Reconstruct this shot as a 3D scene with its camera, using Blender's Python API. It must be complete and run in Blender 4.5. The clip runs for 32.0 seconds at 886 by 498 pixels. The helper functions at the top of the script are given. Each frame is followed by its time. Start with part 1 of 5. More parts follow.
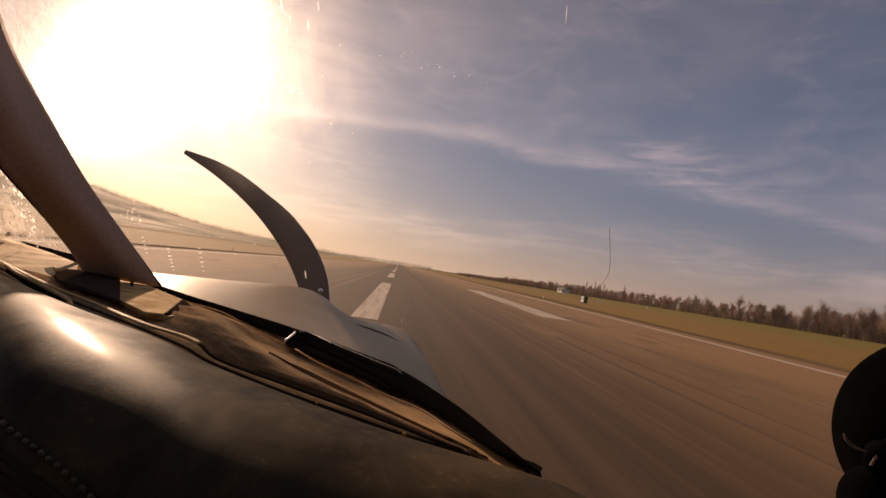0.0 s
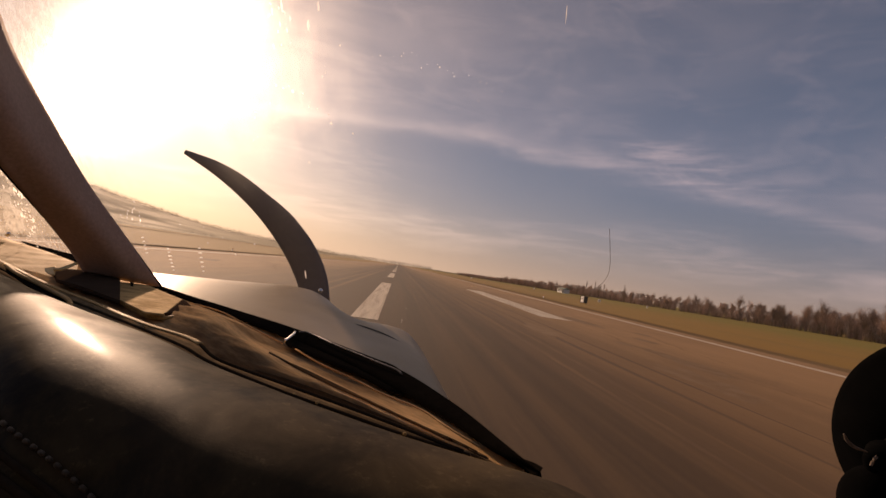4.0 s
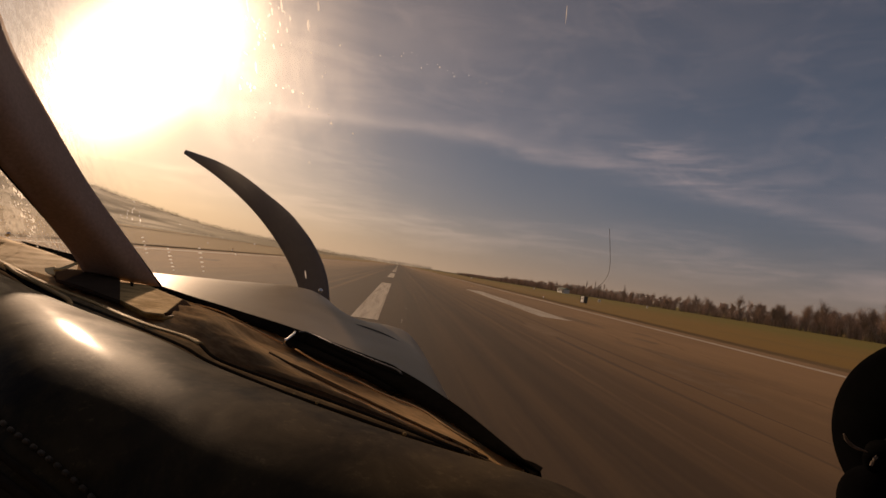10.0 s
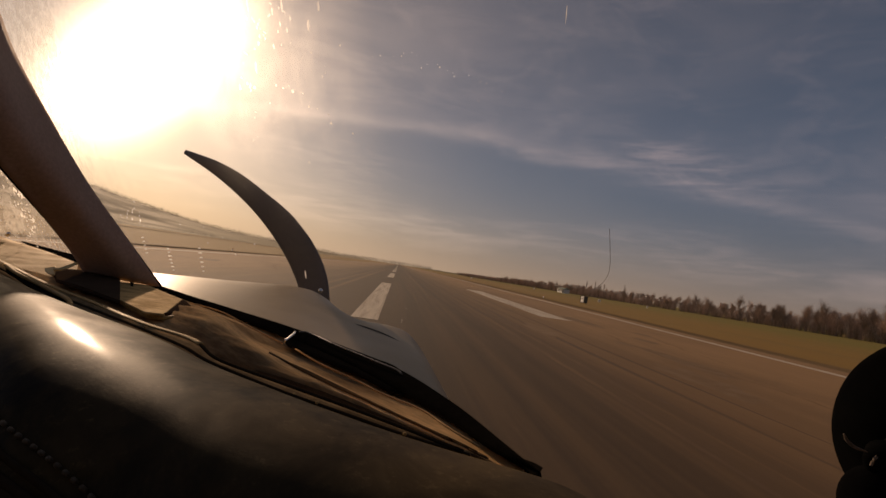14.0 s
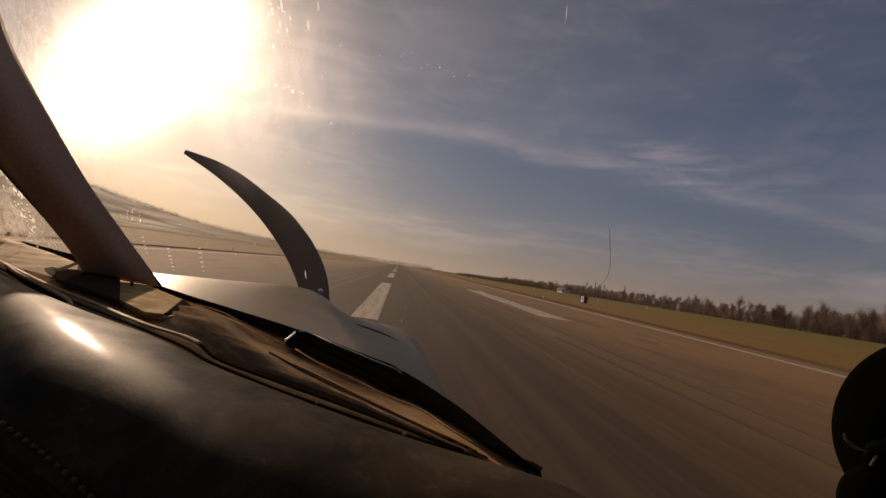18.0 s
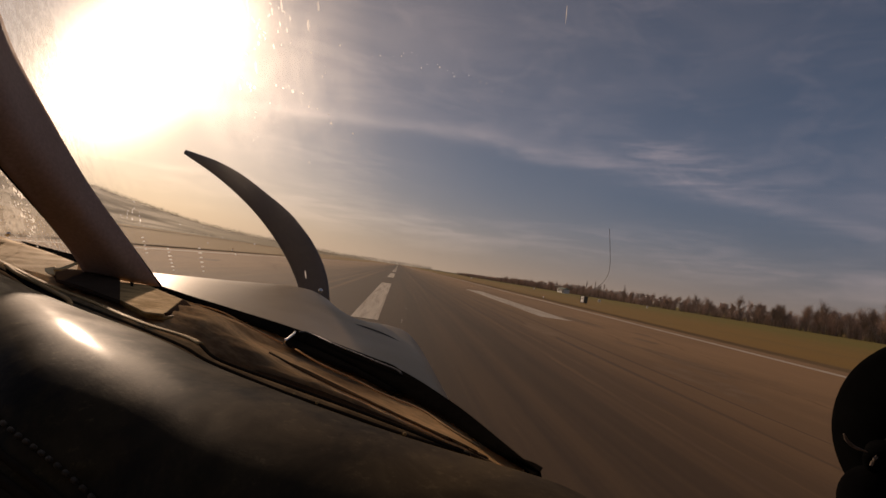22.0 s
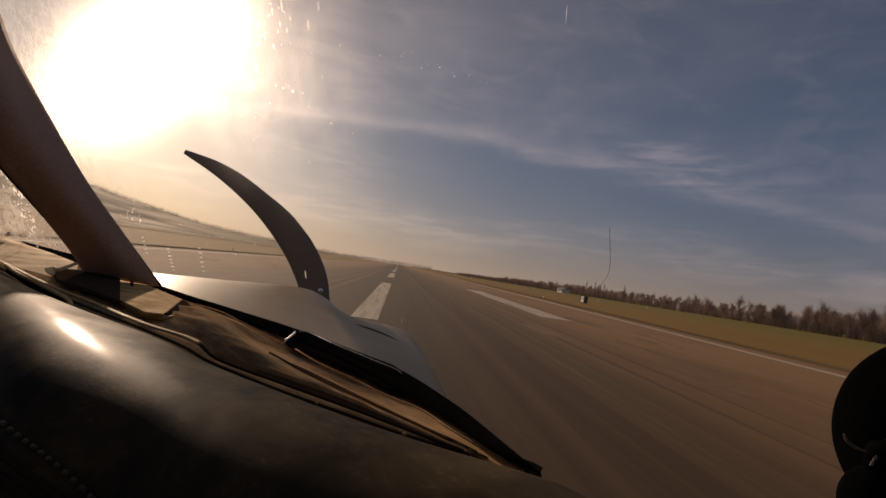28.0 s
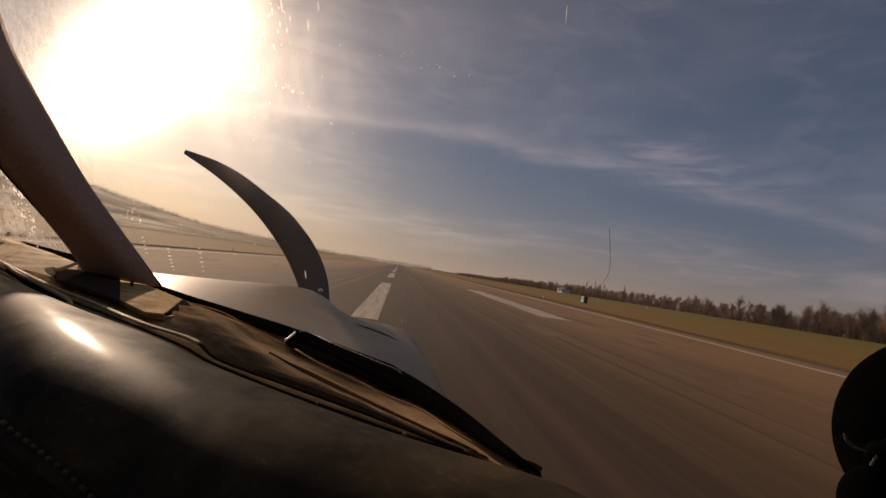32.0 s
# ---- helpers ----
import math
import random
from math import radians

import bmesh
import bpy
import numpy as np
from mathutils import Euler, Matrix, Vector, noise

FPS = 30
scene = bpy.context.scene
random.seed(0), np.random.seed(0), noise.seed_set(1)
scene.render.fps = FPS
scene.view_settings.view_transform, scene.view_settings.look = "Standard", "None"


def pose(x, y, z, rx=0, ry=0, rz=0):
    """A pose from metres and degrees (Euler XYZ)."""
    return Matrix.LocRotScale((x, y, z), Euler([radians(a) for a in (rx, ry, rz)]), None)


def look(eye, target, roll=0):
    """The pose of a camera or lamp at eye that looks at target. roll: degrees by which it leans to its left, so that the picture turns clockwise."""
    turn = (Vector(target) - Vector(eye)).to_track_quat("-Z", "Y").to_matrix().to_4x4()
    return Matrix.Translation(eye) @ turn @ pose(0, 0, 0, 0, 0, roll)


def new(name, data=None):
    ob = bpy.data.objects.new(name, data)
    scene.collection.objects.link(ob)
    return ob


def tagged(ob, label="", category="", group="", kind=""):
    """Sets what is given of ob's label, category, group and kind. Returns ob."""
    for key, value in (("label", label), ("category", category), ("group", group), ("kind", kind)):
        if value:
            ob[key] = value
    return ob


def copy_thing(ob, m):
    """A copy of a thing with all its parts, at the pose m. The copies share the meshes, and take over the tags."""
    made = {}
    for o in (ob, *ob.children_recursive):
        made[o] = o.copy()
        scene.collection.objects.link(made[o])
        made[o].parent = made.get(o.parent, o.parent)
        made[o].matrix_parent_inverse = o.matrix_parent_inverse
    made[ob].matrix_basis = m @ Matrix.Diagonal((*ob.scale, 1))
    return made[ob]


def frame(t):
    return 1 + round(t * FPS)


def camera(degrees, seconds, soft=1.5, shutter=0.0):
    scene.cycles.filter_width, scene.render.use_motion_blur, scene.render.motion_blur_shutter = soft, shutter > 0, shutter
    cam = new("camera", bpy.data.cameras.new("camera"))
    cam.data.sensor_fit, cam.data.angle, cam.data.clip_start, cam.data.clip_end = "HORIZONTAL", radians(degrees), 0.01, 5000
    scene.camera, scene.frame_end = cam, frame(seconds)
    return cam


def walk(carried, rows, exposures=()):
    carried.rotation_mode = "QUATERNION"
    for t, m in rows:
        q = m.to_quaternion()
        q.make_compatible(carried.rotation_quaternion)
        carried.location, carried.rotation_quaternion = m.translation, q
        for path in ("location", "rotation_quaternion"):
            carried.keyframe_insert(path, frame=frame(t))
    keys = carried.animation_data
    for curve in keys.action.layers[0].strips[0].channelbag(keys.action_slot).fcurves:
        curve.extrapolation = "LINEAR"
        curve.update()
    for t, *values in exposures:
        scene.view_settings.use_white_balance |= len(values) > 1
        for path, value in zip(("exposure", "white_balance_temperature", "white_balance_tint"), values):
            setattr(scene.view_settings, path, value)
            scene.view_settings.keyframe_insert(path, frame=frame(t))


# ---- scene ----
# ---------------------------------------------------------------- camera
# The eye sits in the cabin of a light aeroplane lined up on a runway; x runs
# across the runway, y along it, the centreline is x = 0.
EYE = Vector((0.84, 0.0, 1.9))
CAM_YAW, CAM_PITCH, CAM_ROLL = 4.9, 2.6, 8.7
cam = camera(85.0, 32.0, soft=1.5)
aim = EYE + Vector((math.sin(radians(CAM_YAW)) * math.cos(radians(CAM_PITCH)),
                    math.cos(radians(CAM_YAW)) * math.cos(radians(CAM_PITCH)),
                    math.sin(radians(CAM_PITCH)))) * 10
SEAT = look(EYE, aim, CAM_ROLL)
walk(cam, [(t, SEAT) for t in (0.0, 8.0, 16.0, 24.0, 32.0)],
     exposures=[(0.0, 0.48, 8900, 33), (3.0, 0.48, 8900, 33), (6.0, 0.40, 8700, 31), (8.0, 0.20, 9000, 28), (10.0, -0.12, 9200, 27), (14.0, -0.12, 8800, 26),
                (17.0, -0.14, 8200, 25), (32.0, -0.12, 7800, 24)])

# ---------------------------------------------------------------- sky, sun
SUN_AZ, SUN_EL = radians(-29.2), radians(15.1)
SUN_DIR = Vector((math.sin(SUN_AZ) * math.cos(SUN_EL), math.cos(SUN_AZ) * math.cos(SUN_EL), math.sin(SUN_EL)))


class Nodes:
    """Short hand for building a node tree."""

    def __init__(self, tree):
        self.tree = tree
        tree.nodes.clear()

    def add(self, kind, values=None, **props):
        n = self.tree.nodes.new(kind)
        for k, v in props.items():
            setattr(n, k, v)
        for k, v in (values or {}).items():
            if isinstance(v, bpy.types.NodeSocket):
                self.tree.links.new(v, n.inputs[k])
            else:
                n.inputs[k].default_value = v
        return n

    def math(self, op, a, b=0.0, c=0.0, clamp=False):
        return self.add("ShaderNodeMath", {0: a, 1: b, 2: c}, operation=op, use_clamp=clamp).outputs[0]

    def vec(self, op, a, b=(0, 0, 0)):
        n = self.add("ShaderNodeVectorMath", {0: a, 1: b}, operation=op)
        return n.outputs[1] if op == "DOT_PRODUCT" else n.outputs[0]

    def mix(self, f, a, b, blend="MIX"):
        n = self.add("ShaderNodeMix", {0: f, 6: a, 7: b}, data_type="RGBA", blend_type=blend)
        return n.outputs[2]

    def span(self, v, lo, hi, a=0.0, b=1.0, smooth=False):
        n = self.add("ShaderNodeMapRange", {0: v, 1: lo, 2: hi, 3: a, 4: b})
        n.interpolation_type = "SMOOTHSTEP" if smooth else "LINEAR"
        return n.outputs[0]

    def noise(self, vector, scale, detail=4.0, rough=0.55, dist=0.0):
        return self.add("ShaderNodeTexNoise", {"Vector": vector, "Scale": scale, "Detail": detail,
                                               "Roughness": rough, "Distortion": dist}).outputs[0]


def c4(r, g, b):
    return (r, g, b, 1.0)


world = bpy.data.worlds.new("sky")
scene.world = world
world.use_nodes = True
w = Nodes(world.node_tree)
sky = w.add("ShaderNodeTexSky", sky_type="NISHITA", sun_disc=False, sun_elevation=SUN_EL, sun_rotation=SUN_AZ,
            altitude=100.0, air_density=1.0, dust_density=1.6, ozone_density=1.2).outputs[0]
way = w.vec("NORMALIZE", w.add("ShaderNodeTexCoord").outputs["Generated"])
parts_xyz = w.add("ShaderNodeSeparateXYZ", {0: way})
rise = w.math("MAXIMUM", parts_xyz.outputs[2], 0.0)
el = w.math("ARCSINE", rise)
az = w.math("ARCTAN2", parts_xyz.outputs[0], parts_xyz.outputs[1])
dome = w.add("ShaderNodeCombineXYZ", {0: az, 1: w.math("MULTIPLY", el, 2.4), 2: w.math("MULTIPLY", parts_xyz.outputs[1], 0.4)}).outputs[0]


def hump(v, reach):
    return w.math("EXPONENT", w.math("MULTIPLY", w.math("POWER", w.math("ABSOLUTE", w.math("DIVIDE", v, reach)), 2.0), -1.0))


def combed(turn, squeeze, scale, lo, hi, warp=0.5):
    """Drawn-out wisps of cirrus."""
    at = w.add("ShaderNodeMapping", {"Vector": dome, "Rotation": (0, 0, radians(turn)), "Scale": (1.0, squeeze, 1.0)}).outputs[0]
    return w.span(w.noise(at, scale, 9.0, 0.62, warp), lo, hi, smooth=True)


def shared(base, *terms):
    """The base plus weighted terms."""
    out = base
    for v, weight in terms:
        out = w.math("ADD", out, w.math("MULTIPLY", v, weight))
    return out


broad = w.noise(dome, 2.4, 6.0, 0.55, 0.8)
sway = w.math("SUBTRACT", broad, 0.5)
wisp = combed(-16, 2.4, 3.6, 0.42, 0.70)
fibre = combed(-14, 3.2, 8.0, 0.44, 0.70, 0.35)
lens = combed(10, 3.6, 5.0, 0.45, 0.66, 0.9)
puff = w.span(w.noise(dome, 6.5, 7.0, 0.62, 0.7), 0.46, 0.70, smooth=True)
veil = w.span(broad, 0.38, 0.66, smooth=True)
# the lower edge of the high veil: a long ribbon that sinks to both ends
az2 = w.math("MULTIPLY", az, az)
crest_el = shared(w.math("ADD", 0.271, w.math("MULTIPLY", az, 0.0164)), (az2, -0.260), (w.math("MULTIPLY", az2, az), 0.0613))
crest_el = w.math("MAXIMUM", crest_el, 0.06)
off_band = w.math("SUBTRACT", shared(el, (sway, 0.05), (w.math("SUBTRACT", wisp, 0.5), 0.008)), crest_el)
ribbon = hump(w.math("SUBTRACT", off_band, 0.010), 0.016)
above = w.span(off_band, -0.008, 0.022, smooth=True)
sunward = w.span(az, -0.55, 0.55, 1.0, 0.0, smooth=True)
tuft_of_cloud = w.math("MULTIPLY", hump(w.math("SUBTRACT", az, 0.52), 0.15), hump(w.math("SUBTRACT", off_band, 0.036), 0.040))
patch_of_cloud = w.math("MULTIPLY", hump(w.math("SUBTRACT", az, 0.84), 0.08), hump(w.math("SUBTRACT", el, 0.205), 0.022))
bank = hump(w.math("SUBTRACT", shared(el, (sway, 0.10)), 0.085), 0.038)
high = w.math("MULTIPLY", w.span(el, 0.30, 0.44, smooth=True), hump(w.math("ADD", az, 0.02), 0.26))
streaks = w.math("MULTIPLY", hump(w.math("SUBTRACT", el, 0.185), 0.035), hump(w.math("ADD", az, 0.22), 0.22))
cover = w.math("MULTIPLY", ribbon, shared(0.10, (wisp, 0.26), (sunward, 0.20)))
cover = shared(cover, (w.math("MULTIPLY", above, shared(0.075, (veil, 0.11), (wisp, 0.06), (puff, 0.12), (w.math("MULTIPLY", sunward, wisp), 0.15), (high, 0.17))), 1.0))
cover = shared(cover, (w.math("MULTIPLY", tuft_of_cloud, shared(0.06, (lens, 0.46), (fibre, 0.12), (puff, 0.26))), 1.0),
               (w.math("MULTIPLY", patch_of_cloud, shared(0.16, (fibre, 0.20), (puff, 0.34))), 1.0))
cover = shared(cover, (w.math("MULTIPLY", bank, shared(0.08, (wisp, 0.50), (fibre, 0.30))), 1.0), (w.math("MULTIPLY", streaks, fibre), 0.24))
away = w.math("SUBTRACT", 1.0, w.vec("DOT_PRODUCT", way, tuple(SUN_DIR)))


def glow(reach, amount):
    return w.math("MULTIPLY", w.math("EXPONENT", w.math("DIVIDE", away, -reach)), amount)


# glare round the sun, painted into the sky as a slanted streak to fit the view
d_az, d_el = w.math("MULTIPLY", w.math("SUBTRACT", az, SUN_AZ), 0.965), w.math("SUBTRACT", el, SUN_EL)
streak_s = w.math("ADD", w.math("MULTIPLY", d_az, 0.59), w.math("MULTIPLY", d_el, 0.81))
streak_t = w.math("SUBTRACT", w.math("MULTIPLY", d_el, 0.59), w.math("MULTIPLY", d_az, 0.81))
core = w.math("MULTIPLY", w.math("MULTIPLY", hump(w.math("SUBTRACT", streak_s, 0.012), 0.128), hump(w.math("SUBTRACT", streak_t, 0.010), 0.058)), 16.0)
halo = w.math("ADD", core, w.math("ADD", glow(0.012, 0.62), glow(0.14, 0.16)))
haze = w.math("EXPONENT", w.math("MULTIPLY", rise, -13.0))
deep = w.span(el, 0.10, 0.62, 1.0, 0.70, smooth=True)
clear = w.mix(0.65, w.mix(1.0, sky, c4(0.40, 0.46, 0.55), "MULTIPLY"), c4(0.43, 1.10, 2.2))
near_sun = w.math("EXPONENT", w.math("DIVIDE", away, -0.20))
cloud = w.mix(near_sun, c4(1.78, 1.48, 1.48), c4(4.0, 3.4, 2.8))
lit = w.mix(1.0, w.add("ShaderNodeCombineColor", {0: cover, 1: cover, 2: cover}).outputs[0], cloud, "MULTIPLY")
clear = w.mix(1.0, clear, w.add("ShaderNodeCombineColor", {0: deep, 1: deep, 2: deep}).outputs[0], "MULTIPLY")
sky_col = w.mix(1.0, clear, lit, "ADD")
sky_col = w.mix(w.math("MULTIPLY", haze, 0.80), sky_col, w.mix(near_sun, c4(3.0, 2.6, 2.2), c4(7.0, 5.9, 4.4)))
glare = w.mix(1.0, w.add("ShaderNodeCombineColor", {0: halo, 1: halo, 2: halo}).outputs[0], c4(7.0, 5.9, 4.4), "MULTIPLY")
total = w.mix(1.0, sky_col, glare, "ADD")
back = w.add("ShaderNodeBackground", {0: total, 1: 0.10})
w.add("ShaderNodeOutputWorld", {0: back.outputs[0]})

lamp = bpy.data.lights.new("sun", "SUN")
lamp.energy, lamp.angle, lamp.color = 3.2, radians(1.0), (1.0, 0.86, 0.68)
sun = new("sun", lamp)
sun.matrix_world = look(tuple(SUN_DIR * 100), (0, 0, 0))


# ---------------------------------------------------------------- materials
def surface(name, base, rough=0.6, metal=0.0, other=None, mottle=0.5, scale=8.0, grain=60.0, bump=0.15, depth=0.01,
            spec=0.5, stretch=(1, 1, 1), coat=0.0, sheen=0.0, per_piece=0.0, coat_rough=0.1, dull=False, tint=(1, 1, 1), turn=0.0):
    """A worn surface: broad mottling towards another tone, fine grain, relief and uneven gloss."""
    mat = bpy.data.materials.new(name)
    mat.use_nodes = True
    n = Nodes(mat.node_tree)
    at = n.add("ShaderNodeTexCoord").outputs["Object"]
    if turn:
        at = n.add("ShaderNodeMapping", {"Vector": at, "Rotation": (0, 0, radians(turn))}).outputs[0]
    at = n.vec("MULTIPLY", at, stretch)
    broad = n.span(n.noise(at, scale, 5.0, 0.6, 0.3), 0.35, 0.68, smooth=True)
    small = n.noise(at, grain, 3.0, 0.6)
    tone = n.mix(n.math("MULTIPLY", broad, mottle), c4(*base), c4(*(other or [b * 0.6 for b in base])))
    tone = n.mix(1.0, tone, n.add("ShaderNodeCombineColor", {i: n.span(small, 0.25, 0.75, 0.82, 1.18) for i in range(3)}).outputs[0], "MULTIPLY")
    if per_piece:
        pick = n.add("ShaderNodeObjectInfo").outputs["Random"]
        tone = n.mix(1.0, tone, n.add("ShaderNodeCombineColor", {i: n.span(pick, 0, 1, 1 - per_piece, 1 + per_piece) for i in range(3)}).outputs[0], "MULTIPLY")
    relief = n.add("ShaderNodeBump", {"Strength": bump, "Distance": depth, "Height": n.math("ADD", small, n.math("MULTIPLY", broad, 0.5))})
    b = n.add("ShaderNodeBsdfPrincipled", {"Base Color": tone, "Metallic": metal,
              "Roughness": n.math("ADD", n.span(broad, 0, 1, rough * 0.9, rough * 1.12), n.math("MULTIPLY", n.math("SUBTRACT", small, 0.5), 0.1)),
              "Specular IOR Level": spec, "Normal": relief.outputs[0], "Coat Weight": coat, "Coat Roughness": coat_rough, "Specular Tint": c4(*tint), "Sheen Weight": sheen})
    if dull:
        b = n.add("ShaderNodeBsdfDiffuse", {"Color": tone, "Roughness": 0.6, "Normal": relief.outputs[0]})
    n.add("ShaderNodeOutputMaterial", {0: b.outputs[0]})
    return mat


def asphalt():
    """Brown-grey runway asphalt: stretched rubber streaks laid by wheels, patches, aggregate."""
    mat = bpy.data.materials.new("runway_asphalt")
    mat.use_nodes = True
    n = Nodes(mat.node_tree)
    at = n.add("ShaderNodeTexCoord").outputs["Object"]
    x = n.add("ShaderNodeSeparateXYZ", {0: at}).outputs[0]
    streak = n.noise(n.vec("MULTIPLY", at, (0.9, 0.010, 1.0)), 1.0, 5.0, 0.65, 0.15)
    lanes = n.noise(n.vec("MULTIPLY", at, (0.32, 0.004, 1.0)), 1.0, 3.0, 0.5, 0.1)
    centre = n.math("EXPONENT", n.math("MULTIPLY", n.math("MULTIPLY", x, x), -0.0108))
    rubber = n.math("MULTIPLY", n.span(n.math("ADD", n.math("MULTIPLY", streak, 0.6), n.math("MULTIPLY", lanes, 0.4)), 0.40, 0.60, smooth=True),
                    n.math("ADD", n.math("MULTIPLY", centre, 0.15), 0.08), clamp=True)
    rubber = n.math("ADD", rubber, n.math("MULTIPLY", centre, 0.95), clamp=True)
    patch = n.span(n.noise(n.vec("MULTIPLY", at, (0.10, 0.05, 1.0)), 1.0, 6.0, 0.62, 0.8), 0.36, 0.70, smooth=True)
    stone = n.noise(at, 55.0, 3.0, 0.7)
    spot = n.span(n.noise(n.vec("MULTIPLY", at, (0.55, 0.16, 1.0)), 1.0, 5.0, 0.7, 0.5), 0.63, 0.72, smooth=True)
    tone = n.mix(patch, c4(0.325, 0.182, 0.082), c4(0.255, 0.143, 0.066))
    tone = n.mix(n.math("MULTIPLY", spot, 0.25), tone, c4(0.05, 0.040, 0.032))
    tone = n.mix(n.math("MULTIPLY", rubber, 0.92), tone, c4(0.036, 0.0207, 0.0112))
    tone = n.mix(1.0, tone, n.add("ShaderNodeCombineColor", {i: n.span(stone, 0.2, 0.8, 0.75, 1.25) for i in range(3)}).outputs[0], "MULTIPLY")
    relief = n.add("ShaderNodeBump", {"Strength": 0.35, "Distance": 0.006, "Height": stone})
    b = n.add("ShaderNodeBsdfPrincipled", {"Base Color": tone, "Roughness": n.span(rubber, 0, 1, 0.94, 0.88), "Specular IOR Level": 0.18,
                                           "Normal": relief.outputs[0]})
    n.add("ShaderNodeOutputMaterial", {0: b.outputs[0]})
    return mat


def turf():
    mat = bpy.data.materials.new("winter_grass")
    mat.use_nodes = True
    n = Nodes(mat.node_tree)
    at = n.add("ShaderNodeTexCoord").outputs["Object"]
    broad = n.noise(at, 0.012, 5.0, 0.6, 0.6)
    band = n.noise(n.vec("MULTIPLY", at, (0.22, 0.01, 1.0)), 1.0, 3.0, 0.6)
    tuft = n.noise(at, 2.6, 5.0, 0.7)
    out_x = n.add("ShaderNodeSeparateXYZ", {0: n.add("ShaderNodeNewGeometry").outputs["Position"]}).outputs[0]
    tone = n.mix(n.span(n.math("ADD", out_x, n.math("MULTIPLY", n.math("SUBTRACT", band, 0.5), 30.0)), 34.0, 95.0, 0.0, 0.85, smooth=True), c4(0.275, 0.152, 0.036), c4(0.190, 0.158, 0.030))
    tone = n.mix(n.span(broad, 0.35, 0.65, 0.0, 0.4, smooth=True), tone, c4(0.24, 0.158, 0.036))
    tone = n.mix(n.span(band, 0.45, 0.7, 0.0, 0.45, smooth=True), tone, c4(0.19, 0.130, 0.045))
    tone = n.mix(1.0, tone, n.add("ShaderNodeCombineColor", {i: n.span(tuft, 0.2, 0.8, 0.88, 1.12) for i in range(3)}).outputs[0], "MULTIPLY")
    relief = n.add("ShaderNodeBump", {"Strength": 0.3, "Distance": 0.03, "Height": tuft})
    b = n.add("ShaderNodeBsdfPrincipled", {"Base Color": tone, "Roughness": 0.95, "Specular IOR Level": 0.12, "Normal": relief.outputs[0]})
    n.add("ShaderNodeOutputMaterial", {0: b.outputs[0]})
    return mat


def leather():
    """Black grained leather, polished in places and clouded by dust and old wipe marks."""
    mat = bpy.data.materials.new("black_dash_leather")
    mat.use_nodes = True
    n = Nodes(mat.node_tree)
    at = n.add("ShaderNodeTexCoord").outputs["Object"]
    smear = n.span(n.noise(n.vec("MULTIPLY", at, (1.0, 0.7, 1.0)), 22.0, 6.0, 0.62, 0.3), 0.36, 0.66, smooth=True)
    cloud_b = n.span(n.noise(at, 5.0, 3.0, 0.5, 0.3), 0.35, 0.65, smooth=True)
    crumbs = n.span(n.noise(at, 150.0, 5.0, 0.75), 0.55, 0.70, smooth=True)
    grain = n.noise(at, 700.0, 3.0, 0.6)
    dust = n.math("ADD", n.math("MULTIPLY", smear, 0.30), n.math("ADD", n.math("MULTIPLY", cloud_b, 0.45), n.math("MULTIPLY", crumbs, n.math("MULTIPLY", smear, 0.4))))
    tone = n.mix(dust, c4(0.004, 0.003, 0.0022), c4(0.122, 0.085, 0.045))
    relief = n.add("ShaderNodeBump", {"Strength": 0.14, "Distance": 0.0008, "Height": n.math("ADD", grain, n.math("MULTIPLY", smear, 0.3))})
    b = n.add("ShaderNodeBsdfPrincipled", {"Base Color": tone, "Roughness": n.span(dust, 0, 1, 0.50, 0.62), "Specular IOR Level": n.math("MULTIPLY", n.span(crumbs, 0, 1, 1.0, 1.7), n.span(smear, 0, 1, 0.003, 0.009)),
              "Normal": relief.outputs[0], "Coat Weight": n.math("MULTIPLY", n.span(crumbs, 0, 1, 1.0, 0.5), n.span(smear, 0, 1, 0.090, 0.028)), "Coat Roughness": 0.13, "Specular Tint": c4(1.0, 0.80, 0.58)})
    n.add("ShaderNodeOutputMaterial", {0: b.outputs[0]})
    return mat


def worn_paint():
    """Runway paint, rubbed through to the asphalt along the wheel lines."""
    mat = bpy.data.materials.new("runway_paint")
    mat.use_nodes = True
    n = Nodes(mat.node_tree)
    at = n.add("ShaderNodeTexCoord").outputs["Object"]
    wear = n.noise(n.vec("MULTIPLY", at, (3.0, 0.12, 1.0)), 1.0, 6.0, 0.7, 0.4)
    chips = n.noise(at, 9.0, 5.0, 0.7)
    gone = n.span(n.math("ADD", n.math("MULTIPLY", wear, 0.6), n.math("MULTIPLY", chips, 0.4)), 0.43, 0.66, smooth=True)
    tone = n.mix(gone, c4(0.56, 0.47, 0.36), c4(0.20, 0.145, 0.10))
    b = n.add("ShaderNodeBsdfPrincipled", {"Base Color": tone, "Roughness": 0.9, "Specular IOR Level": 0.2})
    n.add("ShaderNodeOutputMaterial", {0: b.outputs[0]})
    return mat


